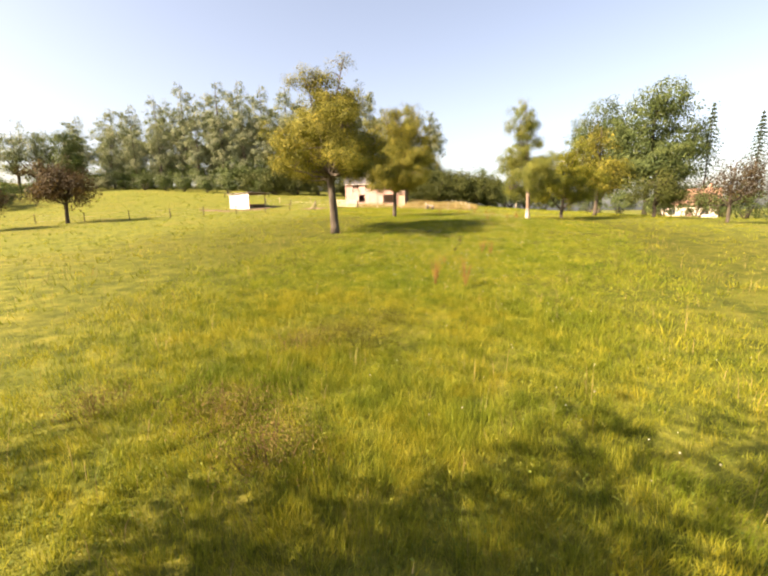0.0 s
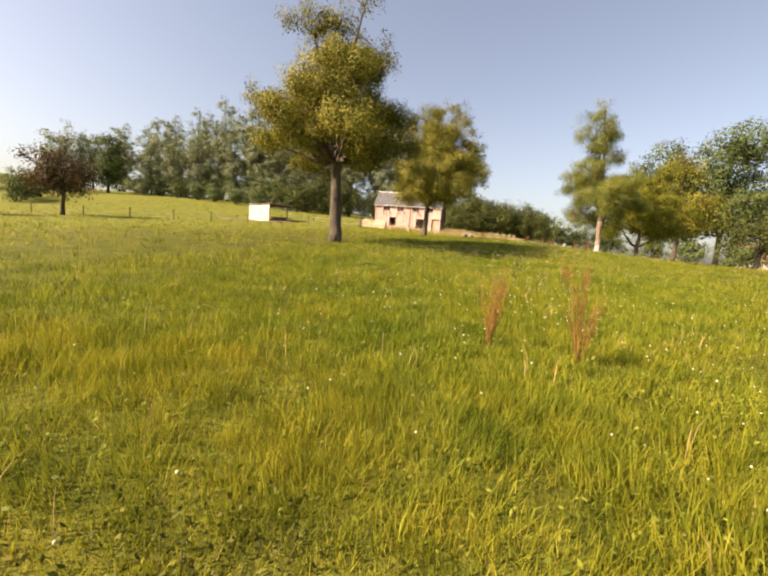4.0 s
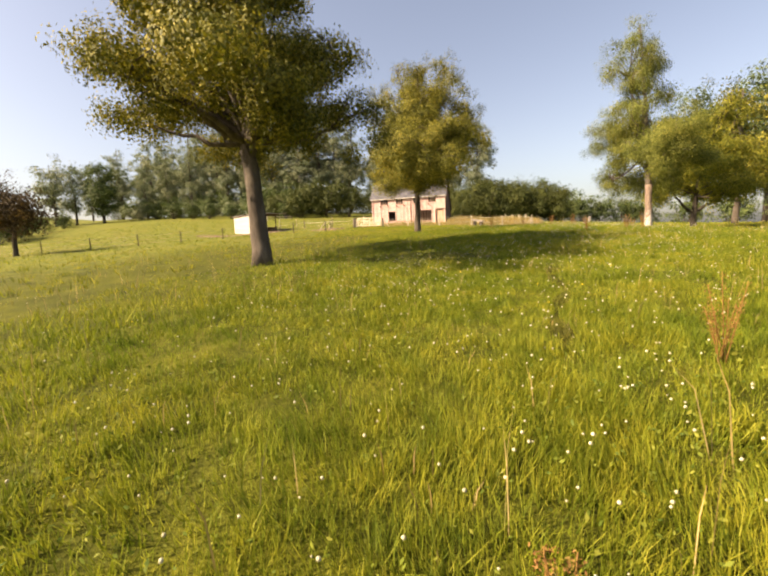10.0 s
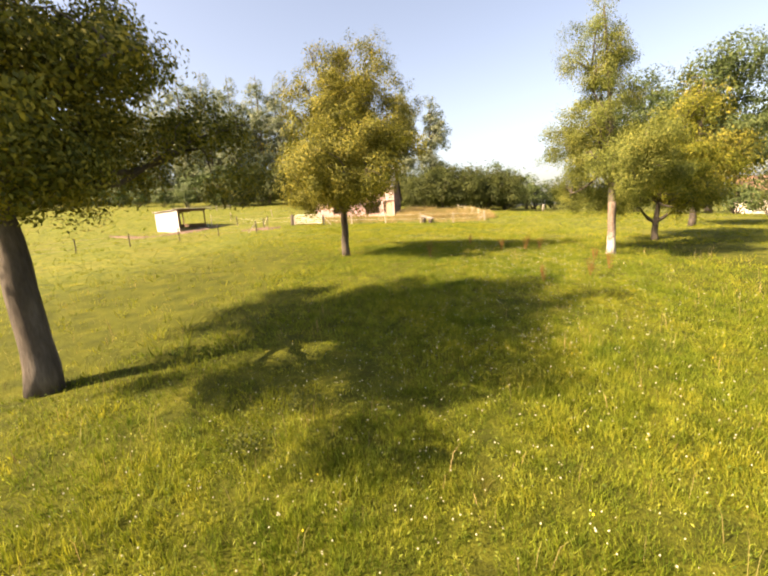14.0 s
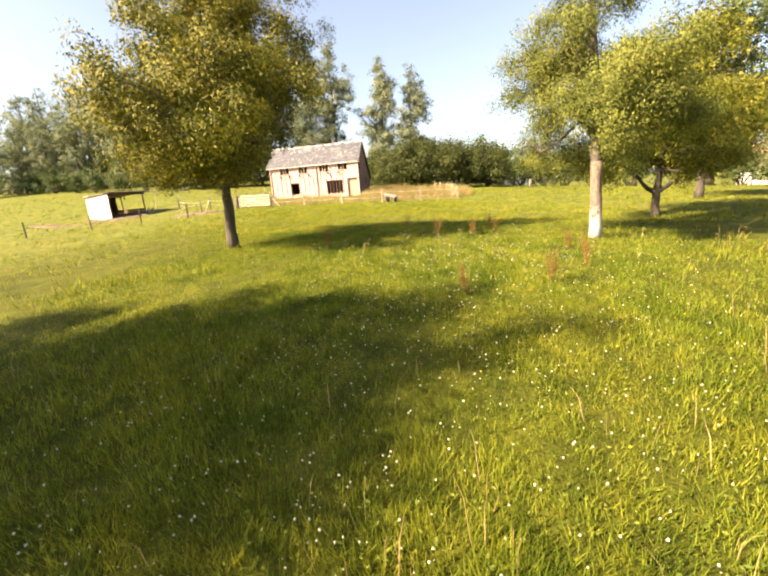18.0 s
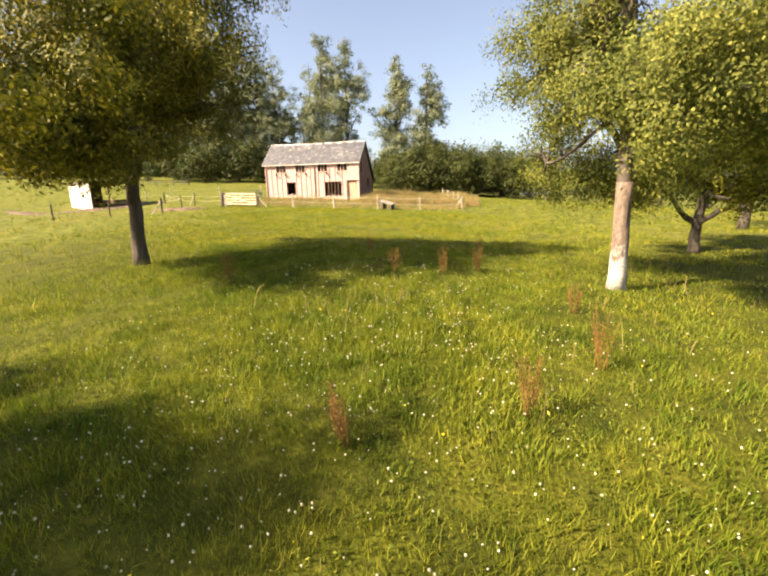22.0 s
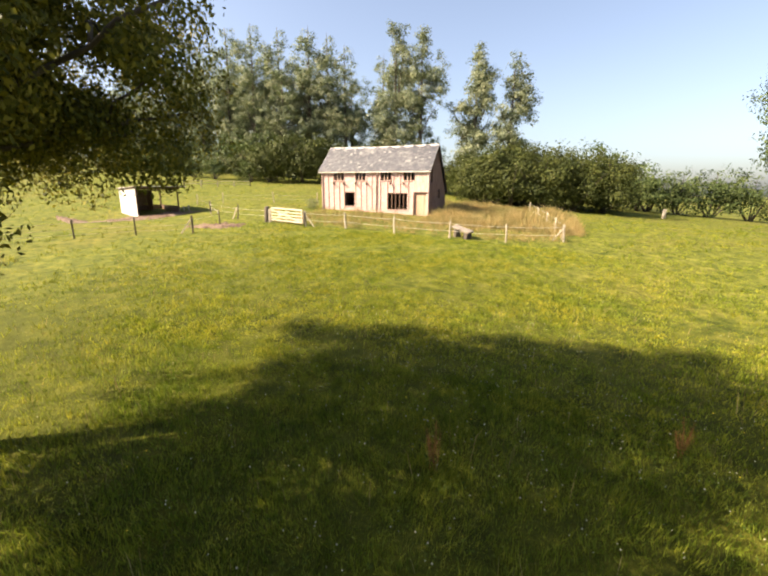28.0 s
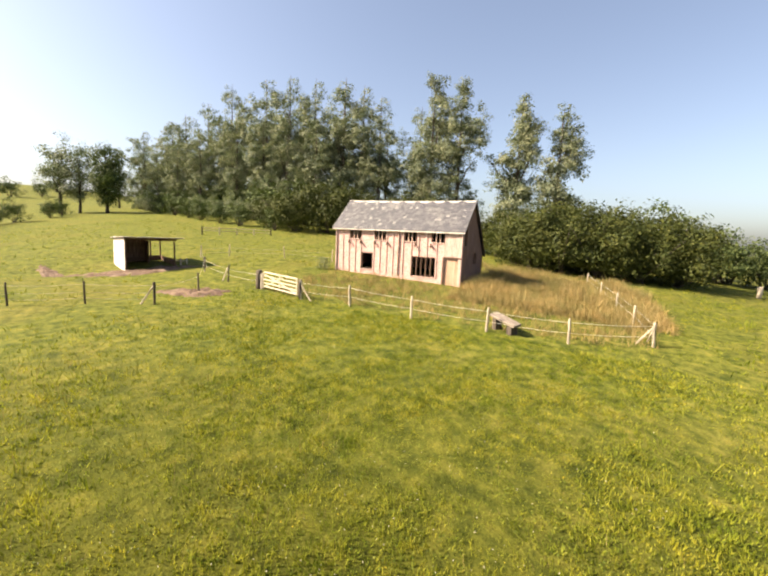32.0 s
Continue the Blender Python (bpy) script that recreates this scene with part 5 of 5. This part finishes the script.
pale_shrub = bush(43, 2.6, 4.5, M["poplar"], "pale grey-green sucker shrub under the poplars", 200, 13, 0.17)
place_all(pale_shrub, 4.5, [(-36.0, 34.0, 4.2), (-42.5, 35.0, 4.6), (-49.0, 35.0, 4.8), (-55.5, 35.5, 4.4), (-62.0, 36.0, 5.0), (-69.0, 36.5, 4.6), (-76.0, 38.0, 5.0), (-83.0, 38.5, 4.8), (-90.0, 40.0, 5.0), (-97.0, 40.0, 4.6), (-104.0, 42.0, 4.6)], 3)
tree("broadleaf_tree", -101.0, 30.5, "dark broadleaf tree at the end of the poplar row", [(0, 0, 0), (0.1, 0, 4), (0, 0.2, 9), (0, 0, 17)], [0.4, 0.34, 0.24, 0.04],
     [(0, 0, 13.5, 3.6, 3.6, 3.8), (-1.8, 0.5, 9.5, 3.4, 3.2, 3.2), (2.0, -0.4, 8.5, 3.4, 3.2, 3.4), (0, 0, 5.0, 3.6, 3.4, 2.6)],
     420, 24, 0.6, 0.26, M["oak"], M["bark_dark"], 10, seed=55, group="far trees", twigs=0)
tree("broadleaf_tree", 54.5, 33.0, "large rounded dark green broadleaf tree", [(0, 0, 0), (0.1, 0, 5), (0, 0.2, 14), (0, 0, 28)], [0.6, 0.5, 0.35, 0.05],
     [(1.0, 0, 24.5, 6.6, 6.4, 5.8), (-5.0, 0.5, 20, 5.6, 5.4, 6.0), (6.4, -0.4, 17.6, 5.8, 5.6, 6.2), (-2, -3.6, 13.5, 7.2, 5.0, 5.4), (0, 3.6, 13.5, 7.2, 5.0, 5.4), (-5.5, 0, 10, 5, 5, 4.6), (5.5, 0, 10, 5, 5, 4.6)],
     1500, 26, 0.7, 0.27, M["oak"], M["bark_dark"], 14, seed=51, group="far trees", twigs=0)
tree("broadleaf_tree", 54.0, 62.0, "tall dark broadleaf tree at the field's edge", [(0, 0, 0), (0.1, 0, 5), (0, 0.2, 16), (0, 0, 31)], [0.6, 0.5, 0.35, 0.05],
     [(0, 0, 27, 5.6, 5.0, 6.4), (-5.6, 0.5, 22, 5.4, 4.6, 6), (4.6, -0.4, 20, 5.0, 4.6, 6), (-2, -3, 14, 6.2, 4.2, 5.4), (0, 3, 14, 6.2, 4.2, 5.4)],
     1000, 28, 0.8, 0.27, M["oak"], M["bark_dark"], 14, seed=52, group="far trees", twigs=0)
tree("ash_tree", -112.5, 25.5, "airy far ash tree standing on the hill pasture", [(0, 0, 0), (0.3, 0, 5), (0, 0.2, 9), (0, 0, 17)], [0.45, 0.36, 0.26, 0.05],
     [(0, 0, 14, 3.4, 3.4, 3.6), (-2, 0, 10, 3, 3, 2.6), (2, 0, 11, 3, 3, 3), (-0.7, 0, 6.5, 3, 3, 2)], 260, 24, 0.6, 0.24, M["poplar"], M["bark_dark"], 12, seed=53, group="far trees", twigs=0)
tree("ash_tree", -107.5, 27.5, "slim far ash tree on the hill pasture", [(0, 0, 0), (0.3, 0, 5), (0, 0.2, 9), (0, 0, 15.5)], [0.33, 0.26, 0.2, 0.05],
     [(0, 0, 13.4, 2.3, 2.3, 3.2), (1, 0, 10, 2, 2, 2.6), (-0.7, 0, 6, 2.6, 2.6, 2)], 170, 24, 0.6, 0.24, M["poplar"], M["bark_dark"], 10, seed=54, group="far trees", twigs=0)


def conifer(x, y, h, seed):
    global rng
    rng = np.random.default_rng(seed)
    ob = thing("conifer", x, y, float(ground_z(x, y)) - 0.1, "dark pointed conifer above the hedge", "tree", "far trees")
    tube_obj("trunk", [(0, 0, 0), (0, 0, h * 0.5), (0, 0, h)], [0.22, 0.14, 0.02], M["bark_dark"], ob, 7)
    c = []
    for z in np.linspace(1.0, h, 30):
        w = (h - z) / h * h * 0.28 + 0.15
        for a in np.linspace(0, 6.28, 9, endpoint=False) + rng.uniform(0, 1):
            r = np.linspace(0.1, 1, 10)[:, None] * w * rng.uniform(0.75, 1.15)
            c.append(np.concatenate([np.cos(a) * r, np.sin(a) * r, z - r * 0.35], 1) + rng.normal(size=(10, 3)) * 0.1)
    v, f = leaves(np.concatenate(c), 0.26, 0.5, 0.6)
    put("crown", mesh_from("crown", v, f), M["conifer"], ob)


conifer(71.0, 41.0, 27.5, 61)
conifer(80.0, 38.0, 25.0, 62)
conifer(85.0, 33.0, 18.0, 63)


# ---- house beyond the hedge ----
def build_house(x, y, turn):
    h = thing("house", x, y, float(ground_z(x, y)) - 0.1, "cream rendered house with a brown tiled roof behind the hedge", "house", turn=turn)
    W, D, E, R = 10.0, 7.0, 3.4, 6.6
    holes = [(-3.6, -2.4, 1.0, 2.3), (-0.6, 0.5, 0.1, 2.2), (2.2, 3.4, 1.0, 2.3)]
    part("wall", wall_bm(-W / 2, W / 2, -0.5, E, -D / 2, -D / 2 + 0.3, holes), M["render_wall"], h)
    part("wall", box_bm(-W / 2, W / 2, D / 2 - 0.3, D / 2, -0.5, E), M["render_wall"], h)
    for x0 in (-W / 2 + 0.003, W / 2 - 0.303):
        part("gable_wall", prism_bm([(-D / 2 + 0.3, -0.5), (D / 2 - 0.3, -0.5), (D / 2 - 0.3, E), (0, R - 0.25), (-D / 2 + 0.3, E)], x0, x0 + 0.3), M["render_wall"], h)
    for s in (-1, 1):
        part("roof", prism_bm([(s * (D / 2 + 0.4), E - 0.35), (0, R), (0, R - 0.16), (s * (D / 2 + 0.4), E - 0.5)], -W / 2 - 0.3, W / 2 + 0.3), M["tile"], h)
    part("chimney", box_bm(2.9, 3.6, -0.3, 0.3, R - 0.8, R + 0.9, 0.02), M["brick"], h)
    for a, b, z0, z1 in holes:
        w = part("door" if z0 < 0.5 else "window", box_bm(a, b, -D / 2 + 0.1, -D / 2 + 0.13, z0, z1), M["timber_dark" if z0 < 0.5 else "glass"], h)
        part("frame", box_bm(a, b, -D / 2 + 0.05, -D / 2 + 0.098, z1 - 0.08, z1, 0.01), M["white_board"], w)
        part("frame", box_bm((a + b) / 2 - 0.03, (a + b) / 2 + 0.03, -D / 2 + 0.05, -D / 2 + 0.098, z0, z1 - 0.083, 0.01), M["white_board"], w)


build_house(61.0, 27.0, -28.0)


# ---- meadow plants ----
def patchy(x, y):
    """A slow unevenness of the sward, about 0 to 1."""
    return 0.5 + 0.25 * np.sin(0.83 * x + 1.7 * np.sin(0.41 * y)) + 0.25 * np.sin(0.97 * y + 1.3 * np.sin(0.53 * x + 1))


def blades(name, label, x0, x1, y0, y1, tufts, per, spread, h0, h1, w, mat, lean, seed, bend=True, keep=None):
    """Tufts of blades that lean out from their middle."""
    r = np.random.default_rng(seed)
    tx, ty = r.uniform(x0, x1, tufts), r.uniform(y0, y1, tufts)
    ok = r.uniform(0, 1, tufts) < 0.4 + 0.6 * patchy(tx * 1.7, ty * 1.7)
    if keep is not None:
        ok &= keep(tx, ty, r)
    tx, ty = tx[ok], ty[ok]
    th = r.uniform(h0, h1, len(tx)) * (0.5 + 0.8 * patchy(tx, ty)) * (1 + 0.35 * np.sin(3.1 * tx + 2 * np.sin(2.3 * ty)))
    off = r.normal(size=(len(tx), per, 2)) * spread
    x, y = (tx[:, None] + off[..., 0]).ravel(), (ty[:, None] + off[..., 1]).ravel()
    h = np.repeat(th, per) * r.uniform(0.55, 1.15, len(x))
    n = len(x)
    z = ground_z(x, y) - 0.02
    a = r.uniform(0, 2 * np.pi, n)
    b = np.arctan2(off[..., 1].ravel(), off[..., 0].ravel()) + r.normal(0, 0.7, n)
    tip = np.stack([np.cos(b), np.sin(b), np.zeros(n)], 1) * (lean * h * r.uniform(0.1, 1.6, n))[:, None]
    side = np.stack([np.cos(a), np.sin(a), np.zeros(n)], 1) * (w * r.uniform(0.6, 1.4, n))[:, None]
    o = np.stack([x, y, z], 1)
    up = np.stack([np.zeros(n), np.zeros(n), h], 1)
    if bend:
        v = np.stack([o - side, o + side, o + up * 0.65 + tip * 0.35 + side * 0.85, o + up * 0.65 + tip * 0.35 - side * 0.85, o + up * 0.95 + tip], 1).reshape(-1, 3)
        k = np.arange(n)[:, None] * 5
        f = [k + [0, 1, 2, 3], k + [3, 2, 4]]
    else:
        v = np.stack([o - side, o + side, o + up + tip + side * 0.2, o + up + tip - side * 0.2], 1).reshape(-1, 3)
        f = np.arange(4 * n).reshape(-1, 4)
    return tagged(put(name, mesh_from(name, v, f), mat), label, "grass", kind="stuff")


def off_rut(x, y, r):
    """A narrow trodden line through the sward stays thin."""
    line = 8.6 + 0.06 * np.sin(2.3 * y) - 0.13 * np.maximum(0, -50.6 - y)
    on = (np.abs(x - line) < 0.075 + 0.055 * np.sin(4.1 * y)) & (y > -54.2) & (y < -48.5)
    return ~on


LINE_Y, LINE_X = (-76, -62, -56, -50, -45, -37, -27, -12), (8.0, 6.3, 8.0, 8.4, 10.6, 10.0, 7.4, 3.0)


def lumps(x, y):
    """Tussocks a step across, about 0 to 1."""
    a = np.sin(4.3 * x + 2.1 * np.sin(2.7 * y + 0.6 * x)) * np.sin(3.7 * y + 1.9 * np.sin(3.1 * x + 1))
    b = np.sin(9.1 * x + 3 * np.sin(4.1 * y)) * np.sin(8.3 * y + 2 * np.sin(5.3 * x))
    return np.clip(0.5 + 0.36 * a + 0.22 * b, 0, 1)


def sward(name, label, y0, y1, count, wide, h0, h1, w, mat, seed, bent=False, keep=None):
    """A closed sward of single blades along the middle of the meadow, thinner and broader-leaved towards its sides."""
    r = np.random.default_rng(seed)
    y = r.uniform(y0, y1, count)
    d = r.normal(size=count) * wide * np.where(r.uniform(0, 1, count) < 0.3, 2.0, 1.0)
    x = np.interp(y, LINE_Y, LINE_X) + d
    ok = (np.abs(d) < 3.2 * wide) & (r.uniform(0, 1, count) < 0.32 + 0.85 * lumps(x, y))
    if keep is not None:
        ok &= keep(x, y, r)
    x, y, d = x[ok], y[ok], np.abs(d[ok])
    n = len(x)
    h = r.uniform(h0, h1, n) * (0.6 + 0.6 * lumps(x, y)) * (0.8 + 0.4 * patchy(x, y))
    a = r.uniform(0, 2 * np.pi, n)
    # blades of one tussock lean the same way
    b = 3 * np.sin(2.1 * x + 1.4 * np.sin(1.7 * y)) + 2 * np.sin(2.6 * y) + r.normal(0, 1.5, n)
    out = (h * r.uniform(0.05, 1.15, n))[:, None] * np.stack([np.cos(b), np.sin(b), np.zeros(n)], 1)
    side = (w * (1 + d / 8) * r.uniform(0.6, 1.4, n))[:, None] * np.stack([np.cos(a), np.sin(a), np.zeros(n)], 1)
    o = np.stack([x, y, ground_z(x, y) - 0.02], 1)
    up = h[:, None] * np.array([0, 0, 1.0])
    if bent:
        knee = o + up * 0.7 + out * 0.3
        v = np.stack([o - side, o + side, knee + side * 0.8, knee - side * 0.8, o + up * 0.9 + out * 1.2], 1).reshape(-1, 3)
        k = np.arange(n)[:, None] * 5
        f = [k + [0, 1, 2, 3], k + [3, 2, 4]]
    else:
        v = np.stack([o - side, o + side, o + up + out * 0.7], 1).reshape(-1, 3)
        f = np.arange(3 * n).reshape(-1, 3)
    return tagged(put(name, mesh_from(name, v, f), mat), label, "grass", kind="stuff")


LONG = "long yellow-green meadow grass in soft tussocks"
for k, (y0, y1, count, wide, h0, h1) in enumerate([(-74, -62, 300000, 2.5, 0.09, 0.23), (-62, -52, 260000, 2.7, 0.07, 0.20), (-52, -40, 270000, 2.9, 0.06, 0.17), (-40, -28, 230000, 3.1, 0.06, 0.16)]):
    sward("meadow_grass", LONG, y0, y1, count, wide, h0, h1, 0.0032 + 0.0006 * k, M[("grass_yellow", "grass", "grass", "grass_green")[k]], 171 + k, False, off_rut)
    sward("arching_grass", "longer arching blades over the meadow sward", y0, y1, count // 14, wide, h0 * 1.0, h1 * 1.05, 0.0028, M["grass"], 181 + k, True, off_rut)
sward("pasture_grass", "short grazed pasture grass", -29, -10, 200000, 5.0, 0.05, 0.14, 0.009, M["grass_pasture"], 175)
outside = lambda x, y, r: np.abs(x - np.interp(y, LINE_Y, LINE_X)) > 5.0
blades("meadow_grass", "yellow-green meadow grass beside the orchard", -20, 32, -78, -12, 11000, 6, 0.08, 0.10, 0.26, 0.013, M["grass_yellow"], 0.6, 75, False, outside)
blades("pasture_grass", "rough grass over the wider pasture", -75, 48, -75, 26, 11000, 5, 0.15, 0.10, 0.26, 0.03, M["grass"], 0.6, 76, False,
       lambda x, y, r: ~((x > -20) & (x < 32) & (y < -12)) & ~((x > -11.3) & (x < 0.3) & (y > -0.3) & (y < 6.5)) & (np.hypot(x - SHED[0] - 0.5, y - SHED[1] - 1.5) > 3.4))
blades("pasture_grass", "short rough grass beside the barn fence", 8, 34, -24, 12, 9000, 6, 0.09, 0.06, 0.16, 0.014, M["grass_pasture"], 0.7, 83, False,
       lambda x, y, r: (y < -8) | (x > 12.2))
yard = lambda x, y, r: ~((x > -11.4) & (x < 0.4) & (y > -0.3) & (y < 6.6)) & (y > -9.6 + 0.18 * np.maximum(0, x - 3))
blades("tall_dry_grass", "tall straw-coloured seeding grass round the barn", -10.5, 11.5, -9.8, 15, 9500, 6, 0.1, 0.25, 0.55, 0.010, M["straw"], 0.4, 77, False, yard)
blades("tall_dry_grass", "dense dry tan grass on the bank beside the barn", 0.5, 12.5, -4.5, 9.5, 9500, 7, 0.1, 0.35, 0.72, 0.014, M["straw"], 0.5, 79, False, yard)
blades("trodden_grass", "low dark trodden leaves along a narrow path in the sward", 7.9, 9.0, -54.2, -48.5, 7000, 6, 0.03, 0.03, 0.08, 0.006, M["weed"], 1.2, 84, False, lambda x, y, r: ~off_rut(x, y, r))
blades("seed_heads", "thin dry seed stalks scattered in the meadow", -8, 20, -74, -20, 2600, 3, 0.12, 0.3, 0.5, 0.0035, M["straw"], 0.35, 78, True)


def leaf_litter(name, label, x0, x1, y0, y1, count, size, mat, seed):
    """Low clover and herb leaves among the grass, in patches."""
    global rng
    rng = np.random.default_rng(seed)
    x, y = rng.uniform(x0, x1, count), rng.uniform(y0, y1, count)
    ok = rng.uniform(0, 1, count) < patchy(x * 2.3 + 4, y * 2.1) ** 1.5 * 1.3
    x, y = x[ok], y[ok]
    c = np.stack([x, y, ground_z(x, y) + rng.uniform(0.03, 0.17, len(x)) * (0.5 + 0.8 * patchy(x, y))], 1)
    v, f = leaves(c, size, 0.9)
    return tagged(put(name, mesh_from(name, v, f), mat), label, "clover", kind="stuff")


leaf_litter("clover_leaves", "low clover and herb leaves in the sward", 0.0, 18.0, -74, -29, 165000, 0.018, M["clover"], 79)
leaf_litter("herb_leaves", "low herb leaves in the grazed pasture", -6.0, 18.0, -29, -14, 42000, 0.022, M["clover"], 80)


def flower_heads(name, label, spots, radius, mat, seed):
    r = np.random.default_rng(seed)
    p = np.concatenate([np.stack([r.normal(x, s, n), r.normal(y, s, n)], 1) for x, y, s, n in spots])
    n = len(p)
    z = ground_z(p[:, 0], p[:, 1]) + r.uniform(0.13, 0.30, n)
    c = np.stack([p[:, 0], p[:, 1], z], 1)
    ring = np.array([(math.cos(a), math.sin(a), 0) for a in np.linspace(0, 2 * np.pi, 4, endpoint=False)])
    shape = np.concatenate([ring * 0.7 + [0, 0, -0.6], ring, ring * 0.65 + [0, 0, 0.65], [[0, 0, 0.95]]])
    s = radius * r.uniform(0.55, 1.35, (n, 1, 1))
    v = (c[:, None] + shape[None] * s).reshape(-1, 3)
    fq = [(a, (a + 1) % 4, 4 + (a + 1) % 4, 4 + a) for a in range(4)] + [(4 + a, 4 + (a + 1) % 4, 8 + (a + 1) % 4, 8 + a) for a in range(4)]
    ft = [(8 + a, 8 + (a + 1) % 4, 12) for a in range(4)]
    k = np.arange(n)[:, None, None] * 13
    return tagged(put(name, mesh_from(name, v, [(k + np.array(fq)).reshape(-1, 4), (k + np.array(ft)).reshape(-1, 3)], True), mat), label, "flowers", kind="stuff")


flower_heads("clover_flowers", "white clover heads scattered through the grass",
             [(7.5, -52, 3.0, 480), (6.0, -49, 2.2, 260), (9.5, -46, 2.2, 240), (9.0, -60, 2.2, 170), (7.5, -56.5, 2.2, 320), (11.5, -39, 2.6, 360), (9.5, -36, 2.4, 280), (12.5, -43, 2.4, 320),
              (10.5, -31, 2.6, 220), (8.5, -26, 4.0, 220), (13.0, -50, 3.0, 220), (2.5, -51, 2.5, 160), (7.5, -22.5, 3.5, 200), (11.0, -68, 2.5, 60), (11.5, -38.0, 1.6, 160), (10.0, -40.0, 1.5, 90), (9.0, -29.0, 2.5, 200), (9.5, -42.0, 2.5, 220), (7.5, -45.5, 2.0, 160), (11.0, -41.0, 2.0, 160), (9.5, -45.0, 1.6, 120), (8.0, -27.0, 2.2, 300), (5.5, -25.5, 2.2, 200)], 0.0095, M["petal"], 81)
flower_heads("buttercups", "small yellow buttercups in the grass", [(10.5, -40, 3.0, 40), (9.0, -25.5, 4.0, 90), (7.0, -50, 4.0, 30)], 0.010, M["buttercup"], 82)


def dock(x, y, h, seed, n=7, spread=0.17, label="rust-red seeding dock standing in the grass"):
    global rng
    rng = np.random.default_rng(seed)
    ob = thing("dock_plant", x, y, float(ground_z(x, y)), label, "weed", "docks")
    for _ in range(n):
        a = rng.uniform(0, 6.28)
        top = np.array([math.cos(a) * h * spread, math.sin(a) * h * spread, h * rng.uniform(0.6, 1.1)])
        s = np.linspace(0, 1, 6)[:, None]
        p = np.array([rng.normal() * 0.03, rng.normal() * 0.03, -0.03]) * (1 - s) + top * s
        st = tube_obj("stalk", p, np.linspace(0.006, 0.003, 6), M["dock"], ob, 4)
        c = top * rng.uniform(0.35, 1.0, (130, 1)) + rng.normal(size=(130, 3)) * [0.022, 0.022, 0.02]
        v, f = leaves(c, 0.0085, 0.2)
        tagged(put("seed_spike", mesh_from("seed_spike", v, f), M["dock"], st), kind="stuff")
    c = rng.normal(size=(14, 3)) * [0.1, 0.1, 0.03] + [0, 0, 0.12]
    v, f = leaves(c, 0.034, 0.4)
    tagged(put("leaf_rosette", mesh_from("leaf_rosette", v, f), M["clover"], ob), kind="stuff")


for k, (x, y, h) in enumerate([(8.45, -60.7, 1.0), (7.5, -60.5, 0.9), (9.5, -54.1, 0.8), (7.75, -57.0, 0.45), (9.8, -54.7, 0.6), (11.0, -40.1, 0.6), (12.6, -39.3, 0.6),
                               (13.6, -38.1, 0.75), (7.1, -35.7, 0.7), (10.3, -34.1, 0.6), (11.4, -33.9, 0.65), (12.2, -33.0, 0.6), (13.8, -35.8, 0.6), (9.0, -31.0, 0.6), (12.3, -29.0, 0.6)]):
    dock(x, y, h, 90 + k, 14 if y < -60 else 4 if h < 0.5 else 9, 0.12 if h < 0.5 else 0.19)


def weed_clump(x, y, r0, h, seed, mat, label, n=900, size=0.02):
    global rng
    rng = np.random.default_rng(seed)
    ob = thing("weed_clump", x, y, float(ground_z(x, y)), label, "weed", "weeds")
    for _ in range(9):
        a = rng.uniform(0, 6.28)
        q = rng.uniform(0, r0)
        tube_obj("stem", [(math.cos(a) * q * 0.6, math.sin(a) * q * 0.6, -0.03), (math.cos(a) * q, math.sin(a) * q, h * rng.uniform(0.7, 1.1))], [0.006, 0.003], mat, ob, 4)
    c = np.stack([rng.normal(size=n) * r0 * 0.6, rng.normal(size=n) * r0 * 0.6, rng.uniform(0.08, h, n)], 1)
    v, f = leaves(c, size, 0.3)
    put("foliage", mesh_from("foliage", v, f), mat, ob)


weed_clump(9.3, -46.7, 0.5, 0.5, 120, M["apple"], "leafy green weeds among the clover")
weed_clump(5.9, -69.7, 0.55, 0.45, 121, M["brown_weed"], "brown dry herb tussock in the grass", 2600, 0.012)
weed_clump(5.0, -69.0, 0.65, 0.42, 122, M["brown_weed"], "brown dry herb tussock in the grass", 2600, 0.012)
weed_clump(5.1, -66.3, 0.6, 0.36, 126, M["brown_weed"], "brown dry herb tussock in the grass", 1500, 0.012)
weed_clump(3.2, -69.2, 0.5, 0.36, 127, M["brown_weed"], "brown dry herb tussock in the grass", 1500, 0.012)
weed_clump(6.3, -66.2, 0.6, 0.45, 123, M["weed"], "dull green leafy weeds in the grass", 2200, 0.014)
weed_clump(6.5, -64.5, 0.5, 0.32, 129, M["weed"], "dull green leafy weeds in the grass", 1300, 0.014)
weed_clump(5.6, -65.6, 0.5, 0.4, 130, M["weed"], "dull green leafy weeds in the grass", 1700, 0.014)
weed_clump(5.4, -48.8, 0.3, 0.3, 124, M["hedge"], "dark leafy tuft by the shade", 400)
weed_clump(5.8, -47.7, 0.3, 0.3, 125, M["hedge"], "dark leafy tuft by the shade", 400)
weed_clump(-11.8, -0.5, 0.55, 1.0, 128, M["poplar"], "pale green shrubby weeds at the barn's corner", 900, 0.05)
